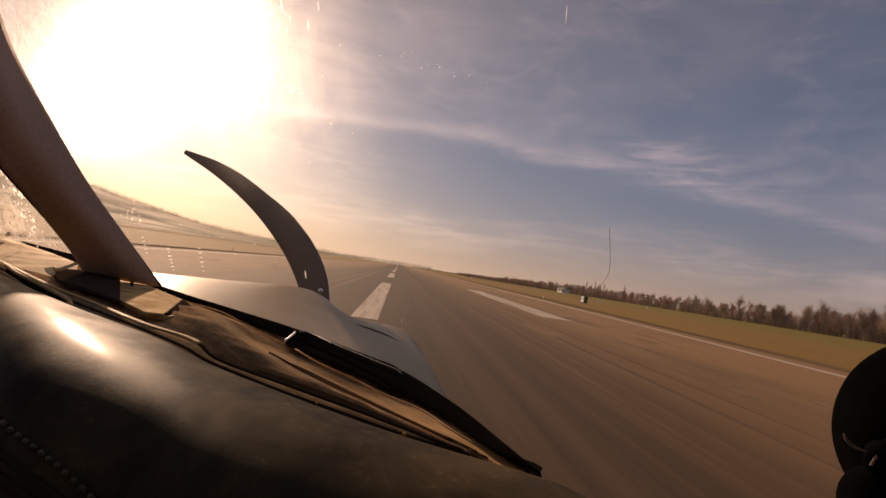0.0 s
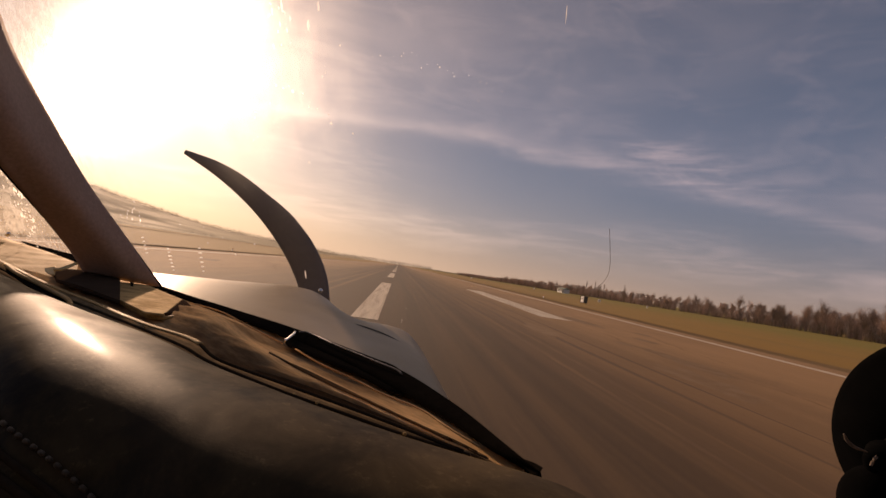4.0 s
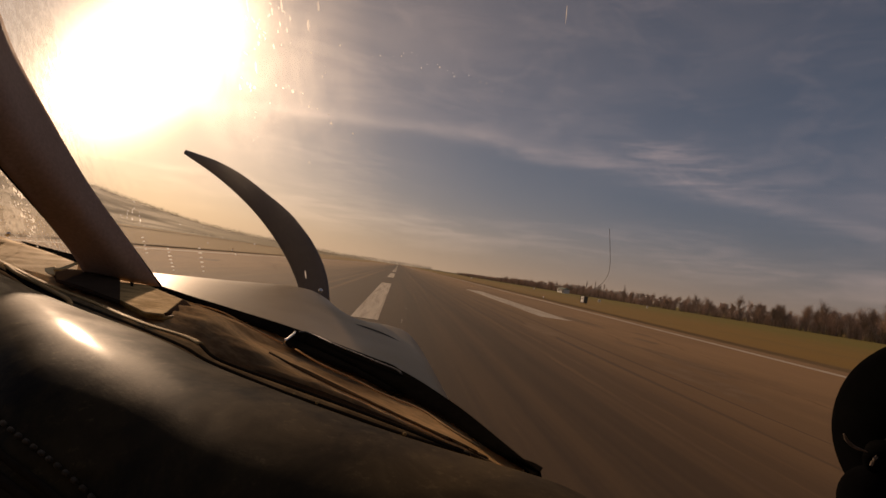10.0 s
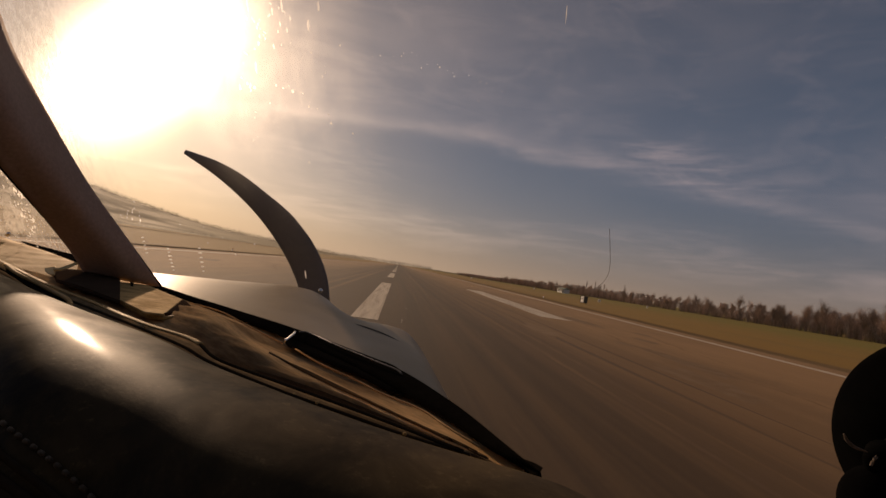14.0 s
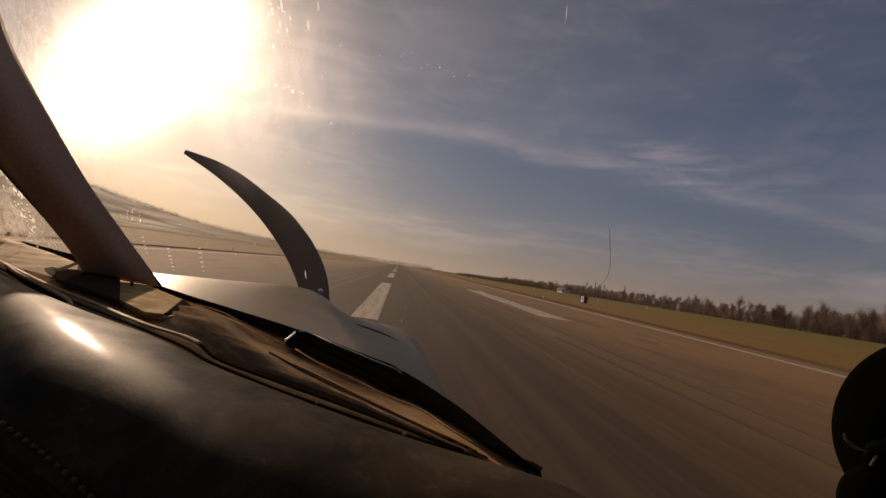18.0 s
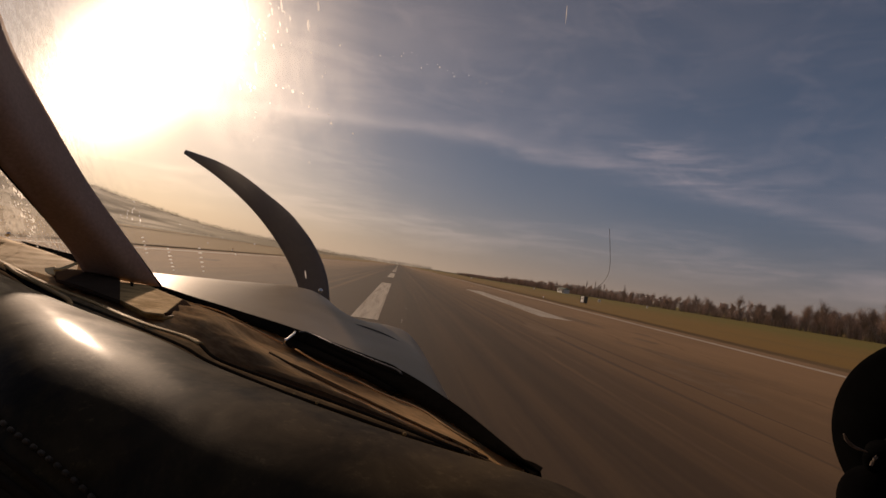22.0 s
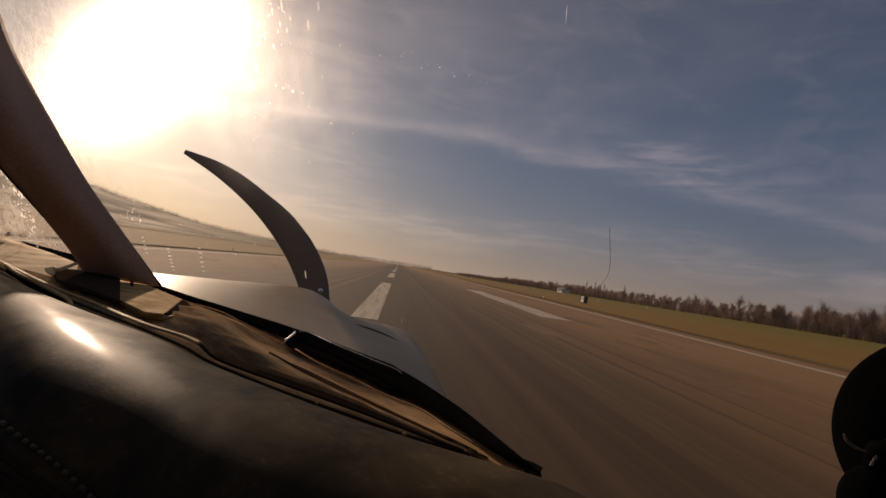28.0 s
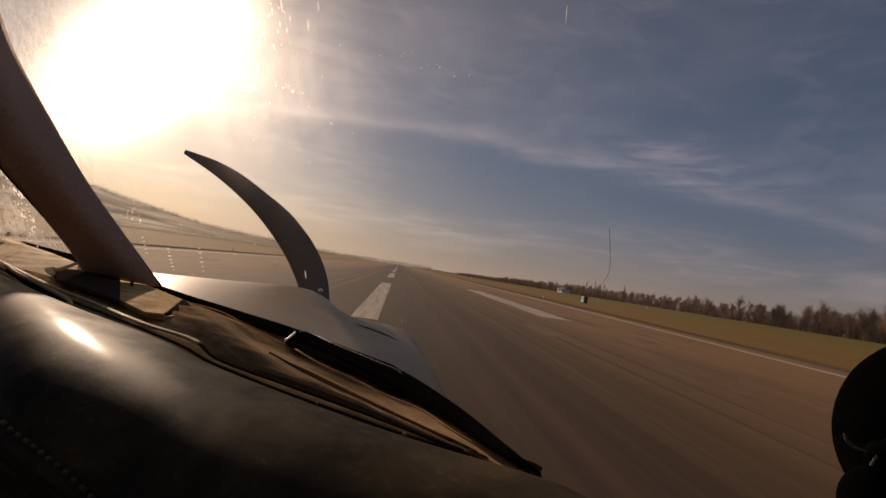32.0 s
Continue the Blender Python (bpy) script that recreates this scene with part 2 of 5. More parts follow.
def glazing():
    """Clear acrylic with a film of dust that scatters a little of the light that passes; sun haze is painted in at the
    left.
    """
    mat = bpy.data.materials.new("dusty_acrylic")
    mat.use_nodes = True
    n = Nodes(mat.node_tree)
    at = n.add("ShaderNodeTexCoord").outputs["Object"]
    place = n.add("ShaderNodeSeparateXYZ", {0: n.add("ShaderNodeNewGeometry").outputs["Position"]})
    # film thickened at lower left and beyond the post to paint the sun's haze
    haze_corner = n.span(n.math("ADD", place.outputs[0], n.math("MULTIPLY", place.outputs[2], 0.6)), 1.25, 1.62, 1.0, 0.0, smooth=True)
    film = n.math("ADD", n.span(n.noise(at, 5.0, 6.0, 0.65, 0.5), 0.3, 0.8, 0.003, 0.012),
                  n.math("MULTIPLY", haze_corner, n.span(n.noise(at, 14.0, 6.0, 0.7, 0.8), 0.3, 0.75, 0.045, 0.160)))
    film = n.math("ADD", film, n.math("MULTIPLY", n.span(place.outputs[0], -0.15, 0.2, 1.0, 0.0, smooth=True),
                                      n.span(n.noise(at, 26.0, 6.0, 0.7, 0.6), 0.35, 0.72, 0.06, 0.46, smooth=True)))
    clear_pane = n.add("ShaderNodeBsdfTransparent", {0: c4(0.97, 0.97, 0.96)})
    dust = n.add("ShaderNodeBsdfTranslucent", {0: c4(0.75, 0.70, 0.62)})
    gloss = n.add("ShaderNodeBsdfGlossy", {"Color": c4(1, 1, 1), "Roughness": 0.03})
    scatter = n.add("ShaderNodeBsdfRefraction", {0: c4(0.95, 0.92, 0.86), "Roughness": 0.75, "IOR": 1.22})
    scuffed = n.add("ShaderNodeMixShader", {0: n.span(n.noise(at, 9.0, 6.0, 0.7, 0.5), 0.3, 0.75, 0.008, 0.042), 1: clear_pane.outputs[0], 2: scatter.outputs[0]})
    body = n.add("ShaderNodeMixShader", {0: film, 1: scuffed.outputs[0], 2: dust.outputs[0]})
    skin = n.add("ShaderNodeMixShader", {0: 0.008, 1: body.outputs[0], 2: gloss.outputs[0]})
    n.add("ShaderNodeOutputMaterial", {0: skin.outputs[0]})
    return mat


def speck():
    """Dried droplets and scratches in the acrylic: they pass scattered light."""
    mat = bpy.data.materials.new("dried_droplet")
    mat.use_nodes = True
    n = Nodes(mat.node_tree)
    a = n.add("ShaderNodeBsdfTranslucent", {0: c4(0.98, 0.97, 0.95)})
    b = n.add("ShaderNodeBsdfTransparent")
    c = n.add("ShaderNodeBsdfRefraction", {0: c4(0.97, 0.95, 0.92), "Roughness": 0.62, "IOR": 1.8})
    a = n.add("ShaderNodeMixShader", {0: 0.6, 1: a.outputs[0], 2: c.outputs[0]})
    m = n.add("ShaderNodeMixShader", {0: 0.85, 1: b.outputs[0], 2: a.outputs[0]})
    n.add("ShaderNodeOutputMaterial", {0: m.outputs[0]})
    return mat


M_ASPHALT, M_TURF, M_PAINT, M_GLASS, M_SPECK = asphalt(), turf(), worn_paint(), glazing(), speck()
M_SHOULDER = surface("shoulder_gravel", (0.245, 0.158, 0.085), 0.97, other=(0.20, 0.130, 0.065), scale=0.6, grain=25, bump=0.4, dull=True)
M_HILL = surface("hill_pasture", (0.38, 0.30, 0.17), 0.9, other=(0.23, 0.19, 0.115), mottle=1.0, scale=0.009, grain=0.25, bump=0.0, spec=0.05)
M_DARK_PATCH = surface("dark_patch", (0.20, 0.118, 0.060), 0.93, other=(0.16, 0.093, 0.048), scale=1.5, grain=30, spec=0.18)
M_RUBBERMARK = surface("tyre_rubber_mark", (0.105, 0.060, 0.031), 0.93, other=(0.165, 0.094, 0.046), mottle=1.0, scale=2.5, grain=20, stretch=(1, 0.05, 1), spec=0.18)
M_TAR = surface("crack_sealant", (0.12, 0.078, 0.05), 0.7, scale=2.0, grain=40, dull=True)
M_COWL = surface("cowling_paint", (0.285, 0.205, 0.122), 0.40, other=(0.245, 0.175, 0.105), mottle=0.5, scale=3, grain=5, bump=0.0, depth=0.003, spec=0.09, tint=(1.0, 0.86, 0.68))
M_COWL_LINE = surface("cowling_seam", (0.05, 0.045, 0.04), 0.6)
M_PROP = surface("propeller_black", (0.085, 0.080, 0.088), 0.45, other=(0.105, 0.098, 0.102), scale=6, grain=50, bump=0.05)
M_POST = surface("post_trim", (0.38, 0.25, 0.19), 0.9, other=(0.35, 0.235, 0.18), mottle=0.7, scale=9, grain=180, bump=0.10, depth=0.002)
M_GASKET = surface("rubber_gasket", (0.012, 0.010, 0.008), 0.85, scale=12, grain=120, bump=0.1, depth=0.002, dull=True)
M_DECK = surface("dusty_deck_cloth", (0.76, 0.475, 0.235), 0.85, other=(0.23, 0.14, 0.075), mottle=1.0, scale=22, grain=260, bump=0.4, depth=0.002, dull=True, turn=47, stretch=(0.22, 1, 1))
M_STRIPE = surface("brown_stripe", (0.14, 0.088, 0.05), 0.85, other=(0.075, 0.05, 0.032), scale=20, grain=260, bump=0.15, depth=0.002, dull=True)
M_TRIM = surface("worn_trim", (0.52, 0.33, 0.135), 0.7, spec=0.06, tint=(1.0, 0.78, 0.48), other=(0.22, 0.14, 0.065), scale=18, grain=200, bump=0.12, depth=0.002)
M_BAND = surface("brown_trim_band", (0.32, 0.215, 0.115), 0.7, other=(0.075, 0.05, 0.032), scale=18, grain=200, bump=0.12, depth=0.002, dull=True)
M_SIDE = surface("tan_deck_cloth", (0.50, 0.315, 0.13), 0.85, other=(0.32, 0.20, 0.085), mottle=0.7, scale=14, grain=260, bump=0.15, depth=0.002, spec=0.08, tint=(1.0, 0.80, 0.5))
M_BAR = surface("grey_bar", (0.10, 0.088, 0.075), 0.28, other=(0.05, 0.045, 0.04), scale=30, grain=150, bump=0.03, depth=0.001, spec=0.5)
# painted shade: dark tone for the post's shadow and the bracket's shaded cheek
M_SHADE = surface("painted_shade", (0.075, 0.048, 0.032), 0.9, other=(0.055, 0.036, 0.025), scale=20, grain=220, bump=0.2, depth=0.002, dull=True)
M_DARK_TRIM = surface("dark_trim", (0.048, 0.034, 0.023), 0.5, scale=20, grain=150, bump=0.1, depth=0.002, dull=True)
M_DASH = leather()
M_THREAD = surface("stitch_thread", (0.06, 0.04, 0.02), 0.7, scale=60, grain=400)
M_CHROME = surface("bright_metal", (0.75, 0.73, 0.70), 0.22, metal=1.0, other=(0.55, 0.53, 0.5), scale=30, grain=200, bump=0.03, depth=0.001)
M_BRACKET = surface("tan_bracket", (0.60, 0.385, 0.165), 0.9, other=(0.36, 0.225, 0.095), mottle=0.9, scale=30, grain=200, bump=0.25, depth=0.002, spec=0.015)
M_RUBBER = surface("matt_black_rubber", (0.004, 0.004, 0.004), 0.8, other=(0.006, 0.006, 0.006), scale=15, grain=150, bump=0.05, depth=0.001, dull=True)
M_BRASS = surface("dull_brass", (0.80, 0.58, 0.27), 0.5, metal=0.15, other=(0.62, 0.44, 0.2), scale=30, grain=200, bump=0.05, depth=0.001)
# pale tone for the mount's painted highlight and its small clamp pin
M_PALE_MARK = surface("pale_mark", (0.20, 0.155, 0.125), 0.5, scale=20, grain=150, dull=True)
M_LINING = surface("cabin_lining", (0.10, 0.09, 0.08), 0.9, scale=6, grain=120, bump=0.2, depth=0.003)
M_YARN = surface("dark_yarn", (0.34, 0.315, 0.305), 0.9, scale=80, grain=500)
M_BARK = surface("winter_bark", (0.36, 0.28, 0.22), 0.9, other=(0.15, 0.115, 0.09), scale=1.2, grain=14, bump=0.3, depth=0.02, spec=0.2, per_piece=0.35, dull=True)
M_TWIG = surface("bare_twigs", (0.46, 0.34, 0.27), 0.9, other=(0.34, 0.25, 0.20), scale=0.5, grain=6, bump=0.0, spec=0.15, per_piece=0.35, dull=True)
M_BRUSH = surface("bramble_brush", (0.26, 0.175, 0.125), 0.9, other=(0.17, 0.115, 0.08), scale=0.4, grain=5, bump=0.0, spec=0.1, dull=True)
M_WOOD_FAR = surface("far_wood", (0.16, 0.125, 0.10), 0.95, other=(0.12, 0.10, 0.075), scale=0.03, grain=0.6, bump=0.0, spec=0.1, dull=True)
M_WHITE = surface("white_enamel", (0.78, 0.77, 0.74), 0.45, other=(0.66, 0.64, 0.60), scale=3, grain=30, bump=0.04)
M_BLACKBOX = surface("black_enamel", (0.02, 0.02, 0.02), 0.5, scale=3, grain=30)
M_YELLOW = surface("yellow_render", (0.62, 0.50, 0.24), 0.85, scale=0.8, grain=12, bump=0.1)
M_PALE = surface("pale_render", (0.62, 0.58, 0.5), 0.85, scale=0.8, grain=12, bump=0.1)
M_ROOF = surface("grey_green_roof", (0.20, 0.23, 0.18), 0.7, scale=0.8, grain=10, bump=0.1)
M_WINDOW = surface("dark_window_glass", (0.02, 0.025, 0.03), 0.08, scale=2, grain=10, bump=0.0)
M_AMBER = surface("amber_lens", (0.65, 0.25, 0.04), 0.2, scale=10, grain=60, bump=0.0)


# ---------------------------------------------------------------- mesh helpers
def obj(name, mesh, mats, parent=None, label=""):
    for m in mats if isinstance(mats, (list, tuple)) else [mats]:
        mesh.materials.append(m)
    ob = new(name, mesh)
    if parent is not None:
        ob.parent = parent
    if label:
        ob["label"] = label
    return ob


def part(name, bm, material, parent=None, label="", smooth=True):
    """Links a bmesh as one mesh object under a thing or a part."""
    bmesh.ops.recalc_face_normals(bm, faces=bm.faces)
    mesh = bpy.data.meshes.new(name)
    bm.to_mesh(mesh)
    bm.free()
    if smooth:
        mesh.shade_smooth()
    return obj(name, mesh, material, parent, label)


def raw(name, verts, faces, material, parent=None, label="", smooth=False):
    mesh = bpy.data.meshes.new(name)
    mesh.from_pydata(verts, [], faces)
    mesh.update()
    if smooth:
        mesh.shade_smooth()
    return obj(name, mesh, material, parent, label)


def thing(name, at, label, category, group="", kind=""):
    ob = new(name)
    ob.location = at
    return tagged(ob, label, category, group, kind)


def spline(points, steps):
    """A smooth line through points, evenly stepped."""
    p = [Vector(q) for q in points]
    p = [p[0] * 2 - p[1]] + p + [p[-1] * 2 - p[-2]]
    out = []
    n = len(p) - 3
    for i in range(steps + 1):
        s = i / steps * n
        k = min(int(s), n - 1)
        t = s - k
        a, b, c, d = p[k:k + 4]
        out.append(0.5 * (2 * b + (c - a) * t + (2 * a - 5 * b + 4 * c - d) * t * t + (3 * b - a - 3 * c + d) * t ** 3))
    return out


def sheet(bm, rails, n=40, m=24, wave=None):
    """A smooth skin through rails (each a few points); wave(u, v) lifts it."""
    lines = [spline(r, n) for r in rails]
    grid = []
    for i in range(n + 1):
        across = spline([l[i] for l in lines], m) if len(lines) > 2 else [lines[0][i].lerp(lines[1][i], j / m) for j in range(m + 1)]
        row = []
        for j, q in enumerate(across):
            if wave:
                q = q + Vector((0, 0, wave(i / n, j / m)))
            row.append(bm.verts.new(q))
        grid.append(row)
    for i in range(n):
        for j in range(m):
            bm.faces.new((grid[i][j], grid[i + 1][j], grid[i + 1][j + 1], grid[i][j + 1]))
    return grid


def thicken(ob, amount, offset=-1.0):
    mod = ob.modifiers.new("thickness", "SOLIDIFY")
    mod.thickness, mod.offset = amount, offset
    return ob


def tube(bm, points, radius, sides=8, flat_ratio=1.0, lift=None):
    """A round bar along points; radius a number or one per point."""
    rings = []
    n = len(points)
    for i, q in enumerate(points):
        q = Vector(q)
        d = (Vector(points[min(i + 1, n - 1)]) - Vector(points[max(i - 1, 0)])).normalized()
        ref = Vector((0, 0, 1)) if abs(d.z) < 0.9 else Vector((1, 0, 0))
        a = d.cross(ref).normalized()
        b = a.cross(d)
        r = radius[i] if isinstance(radius, (list, tuple)) else radius
        rings.append([bm.verts.new(q + (a * math.cos(t) + b * math.sin(t) * flat_ratio) * r)
                      for t in [2 * math.pi * k / sides for k in range(sides)]])
    for i in range(n - 1):
        for k in range(sides):
            bm.faces.new((rings[i][k], rings[i][(k + 1) % sides], rings[i + 1][(k + 1) % sides], rings[i + 1][k]))
    bm.faces.new(rings[0]), bm.faces.new(rings[-1][::-1])


def box(bm, lo, hi, bevel=0.0):
    r = bmesh.ops.create_cube(bm, size=1.0)
    c, s = (Vector(lo) + Vector(hi)) / 2, Vector(hi) - Vector(lo)
    for v in r["verts"]:
        v.co = Vector((v.co.x * s.x, v.co.y * s.y, v.co.z * s.z)) + c
    if bevel:
        es = list({e for v in r["verts"] for e in v.link_edges})
        bmesh.ops.bevel(bm, geom=es, offset=bevel, segments=2, affect="EDGES", profile=0.5)


def box_part(name, lo, hi, mat, parent, label="", bevel=0.01):
    bm = bmesh.new()
    box(bm, lo, hi, bevel)
    return part(name, bm, mat, parent, label, smooth=False)


# ---------------------------------------------------------------- ground and runway
bm = bmesh.new()
grid_xy = [-4200, -2000, -1000, -500, -250, -120, -60, -25.5, 25.5, 40, 60, 90, 140, 250, 500, 1000, 2000, 4200]
rows_xy = [-4200, -1500, -400, -100, 0, 50, 100, 200, 400, 800, 1600, 3000, 4600]
cols = [[bm.verts.new((x, y, -0.04)) for y in rows_xy] for x in grid_xy]
for i in range(len(grid_xy) - 1):
    for j in range(len(rows_xy) - 1):
        bm.faces.new((cols[i][j], cols[i + 1][j], cols[i + 1][j + 1], cols[i][j + 1]))
ground = part("ground", bm, M_TURF, None, "", smooth=False)
tagged(ground, "flat winter airfield grass, yellow-green with straw patches", "grass", kind="structure")

bm = bmesh.new()
box(bm, (-23.0, -500, -0.3), (23.0, 2600, 0.0))
runway = part("runway", bm, M_ASPHALT, None, smooth=False)
tagged(runway, "brown-grey asphalt runway streaked dark with tyre rubber", "runway", kind="structure")
for side in (-1, 1):
    bm = bmesh.new()
    box(bm, (23.0 if side > 0 else -25.5, -500, -0.3), (25.5 if side > 0 else -23.0, 2600, -0.015))
    part("shoulder", bm, M_SHOULDER, runway, "paler gravelly shoulder strip", smooth=False)


def painted(name, x0, x1, y0, y1, steps=1):
    """A painted bar, 4 mm proud of the asphalt."""
    bm = bmesh.new()
    box(bm, (x0, y0, 0.0005), (x1, y1, 0.004))
    return part(name, bm, M_PAINT, runway, "worn white runway paint", smooth=False)


for side in (-1, 1):
    painted("edge_line", side * 20.7 - 0.37, side * 20.7 + 0.37, -480, 2580)
for k in range(-3, 40):
    painted("centreline_dash", -0.45, 0.45, 16 + 50 * k, 46 + 50 * k)
painted("touchdown_bar", 10.2, 12.3, 30, 64)
painted("touchdown_bar", 10.2, 12.3, 330, 364)

rng = random.Random(4)


def crack(start, heading, length, width):
    """A sealed crack that wanders over the runway."""
    verts, faces, p, a = [], [], Vector((start[0], start[1])), heading
    n = int(length / 0.35)
    for i in range(n + 1):
        a = heading + (a - heading) * 0.8 + rng.uniform(-0.22, 0.22)
        d = Vector((math.cos(a), math.sin(a)))
        s = Vector((-d.y, d.x)) * width * rng.uniform(0.35, 1.0) * min(1, (n - i) / 6 + 0.15)
        verts += [(p.x + s.x, p.y + s.y, 0.003), (p.x - s.x, p.y - s.y, 0.003)]
        if i:
            k = 2 * i
            faces.append((k - 2, k - 1, k + 1, k))
        p = p + d * 0.35
    raw("sealed_crack", verts, faces, M_TAR, runway, "dark sealed crack in the asphalt")


crack((11.5, 9), radians(86), 16, 0.025)
crack((14.0, 18), radians(92), 26, 0.035)
crack((8.5, 45), radians(88), 30, 0.05)
crack((-9, 40), radians(90), 34, 0.05)
crack((3.5, 30), radians(5), 15, 0.03)
crack((4.2, 62), radians(-3), 16, 0.04)


def patch_mark(cx, cy, sx, sy):
    """A dark patch with a ragged outline."""
    pts = []
    for i in range(26):
        a = 2 * math.pi * i / 26
        r = rng.uniform(0.6, 1.1)
        pts.append((cx + math.cos(a) * sx * r, cy + math.sin(a) * sy * r, 0.0025))
    raw("ragged_patch", pts, [tuple(range(26))], M_DARK_PATCH, runway, "dark ragged patch on the asphalt")


for cx, cy, sx, sy in ((12.6, 15.4, 0.22, 0.14), (14.4, 15.7, 0.16, 0.10), (9.6, 12.5, 0.9, 2.6), (11.4, 16.5, 0.7, 3.4), (7.5, 21, 0.6, 3.0), (13.2, 31, 0.8, 3.5), (13.5, 23, 0.5, 1.2), (15.5, 27, 0.4, 1.0),
                       (10.9, 20, 0.35, 0.9), (-14, 40, 0.8, 2.0)):
    patch_mark(cx, cy, sx, sy)



def tyre_mark(x, y0, y1, drift, width):
    """A rubber track laid along the runway, tapering out at both ends."""
    verts, faces, n = [], [], 24
    for i in range(n + 1):
        t = i / n
        cx = x + drift * t * t + 0.03 * math.sin(t * 9 + x)
        wd = width * (0.25 + 0.75 * min(1.0, 6 * t, 6 * (1 - t))) / 2
        verts += [(cx - wd, y0 + (y1 - y0) * t, 0.0018), (cx + wd, y0 + (y1 - y0) * t, 0.0018)]
        if i:
            faces.append((2 * i - 2, 2 * i - 1, 2 * i + 1, 2 * i))
    raw("tyre_mark", verts, faces, M_RUBBERMARK, runway, "dark tyre rubber track")


for x, y0, y1, drift, width in ((5.4, 4, 120, -0.3, 0.34), (6.0, 4, 90, 0.1, 0.18), (6.5, 4, 140, -0.2, 0.42), (7.35, 5, 110, -0.4, 0.36), (8.5, 7, 60, 0.2, 0.20),
                                (-2.7, 20, 180, 0.4, 0.4), (-3.6, 15, 150, 0.2, 0.3), (3.3, 40, 260, 0.2, 0.3), (-5.0, 30, 220, -0.3, 0.35)):
    tyre_mark(x, y0, y1, drift, width)

# a paved taxiway beyond the far verge
bm = bmesh.new()
box(bm, (-150, -500, -0.3), (-128, 1500, -0.01))
tagged(part("taxiway", bm, M_SHOULDER, None, smooth=False), "pale paved taxiway across the grass", "taxiway", kind="structure")

# rolling ground far to the west, rising behind the field
def hill_rise(deg):
    """Height of the western ridge by compass angle, degrees from north, shaped to fit the camera's view."""
    return 4 + 64 * min(1.0, max(0.0, (-deg - 7) / 30)) ** 1.25 + 36 * min(1.5, max(0.0, (-deg - 21) / 12)) ** 1.2


verts, faces = [], []
NA, NR = 60, 10
for i in range(NA + 1):
    az = radians(-88 + 84 * i / NA)
    high = hill_rise(math.degrees(az)) + 5 * noise.noise(Vector((i * 0.21, 0, 0)))
    for j in range(NR + 1):
        s = j / NR
        r = 720 + 900 * s
        z = -0.2 + high * (3 * s * s - 2 * s ** 3) * 1.0
        verts.append((math.sin(az) * r, math.cos(az) * r, z + (2.5 * noise.noise(Vector((i * 0.5, j * 0.8, 3))) * s)))
for i in range(NA):
    for j in range(NR):
        a = i * (NR + 1) + j
        faces.append((a, a + 1, a + NR + 2, a + NR + 1))
hill = raw("hillside", verts, faces, M_HILL, None, smooth=True)
tagged(hill, "low grassy hillside beyond the airfield", "hill", kind="structure")


# ---------------------------------------------------------------- trees
def branch(verts, faces, p, d, length, r0, r1, segs, bend, r):
    """A tapering three-sided limb; returns its points."""
    pts = [p.copy()]
    for i in range(segs):
        d = (d + Vector((r.uniform(-bend, bend), r.uniform(-bend, bend), r.uniform(-bend * 0.3, bend * 0.8)))).normalized()
        pts.append(pts[-1] + d * length / segs)
    base = len(verts)
    for i, q in enumerate(pts):
        rad = r0 + (r1 - r0) * i / segs
        a = d.orthogonal().normalized()
        b = d.cross(a)
        for k in range(3):
            t = 2.094 * k
            v = q + (a * math.cos(t) + b * math.sin(t)) * rad
            verts.append((v.x, v.y, v.z))
    for i in range(segs):
        for k in range(3):
            o = base + 3 * i
            faces.append((o + k, o + (k + 1) % 3, o + 3 + (k + 1) % 3, o + 3 + k))
    return pts, d


def twig(verts, faces, p, d, length, width, r):
    """A thin flat shoot that tapers to a point."""
    side = d.cross(Vector((r.uniform(-1, 1), r.uniform(-1, 1), r.uniform(-1, 1)))).normalized() * width
    k = len(verts)
    tip = p + d * length
    verts += [tuple(p - side), tuple(p + side), tuple(tip)]
    faces.append((k, k + 1, k + 2))


def bare_tree(seed, height, spread):
    """A leafless tree: trunk, limbs, branches and a haze of twigs."""
    r = random.Random(seed)
    tv, tf, cv, cf = [], [], [], []
    trunk, up = branch(tv, tf, Vector((0, 0, -0.3)), Vector((0, 0, 1)), height * 0.82, height * 0.017, height * 0.004, 7, 0.06, r)
    for i in range(20):
        s = r.uniform(0.16, 0.98)
        q = trunk[min(int(s * 7), 6)].lerp(trunk[min(int(s * 7) + 1, 7)], s * 7 % 1)
        a = r.uniform(0, 6.283)
        d = Vector((math.cos(a) * spread, math.sin(a) * spread, r.uniform(0.55, 1.3))).normalized()
        limb, ld = branch(tv, tf, q, d, height * (0.40 - 0.22 * s) * r.uniform(0.8, 1.2), height * 0.0052, height * 0.002, 4, 0.16, r)
        for k in range(8):
            q2 = limb[r.randint(1, 4)]
            d2 = (ld + Vector((r.uniform(-1, 1), r.uniform(-1, 1), r.uniform(-0.3, 0.9)))).normalized()
            br, bd = branch(cv, cf, q2, d2, height * r.uniform(0.09, 0.17), 0.030, 0.014, 2, 0.2, r)
            for m in range(24):
                d3 = (bd + Vector((r.uniform(-1, 1), r.uniform(-1, 1), r.uniform(-0.6, 0.9)))).normalized()
                q3 = br[0].lerp(br[2], r.uniform(0.1, 1.0))
                twig(cv, cf, q3, d3, height * r.uniform(0.06, 0.15), r.uniform(0.008, 0.017), r)
    return tv, tf, cv, cf


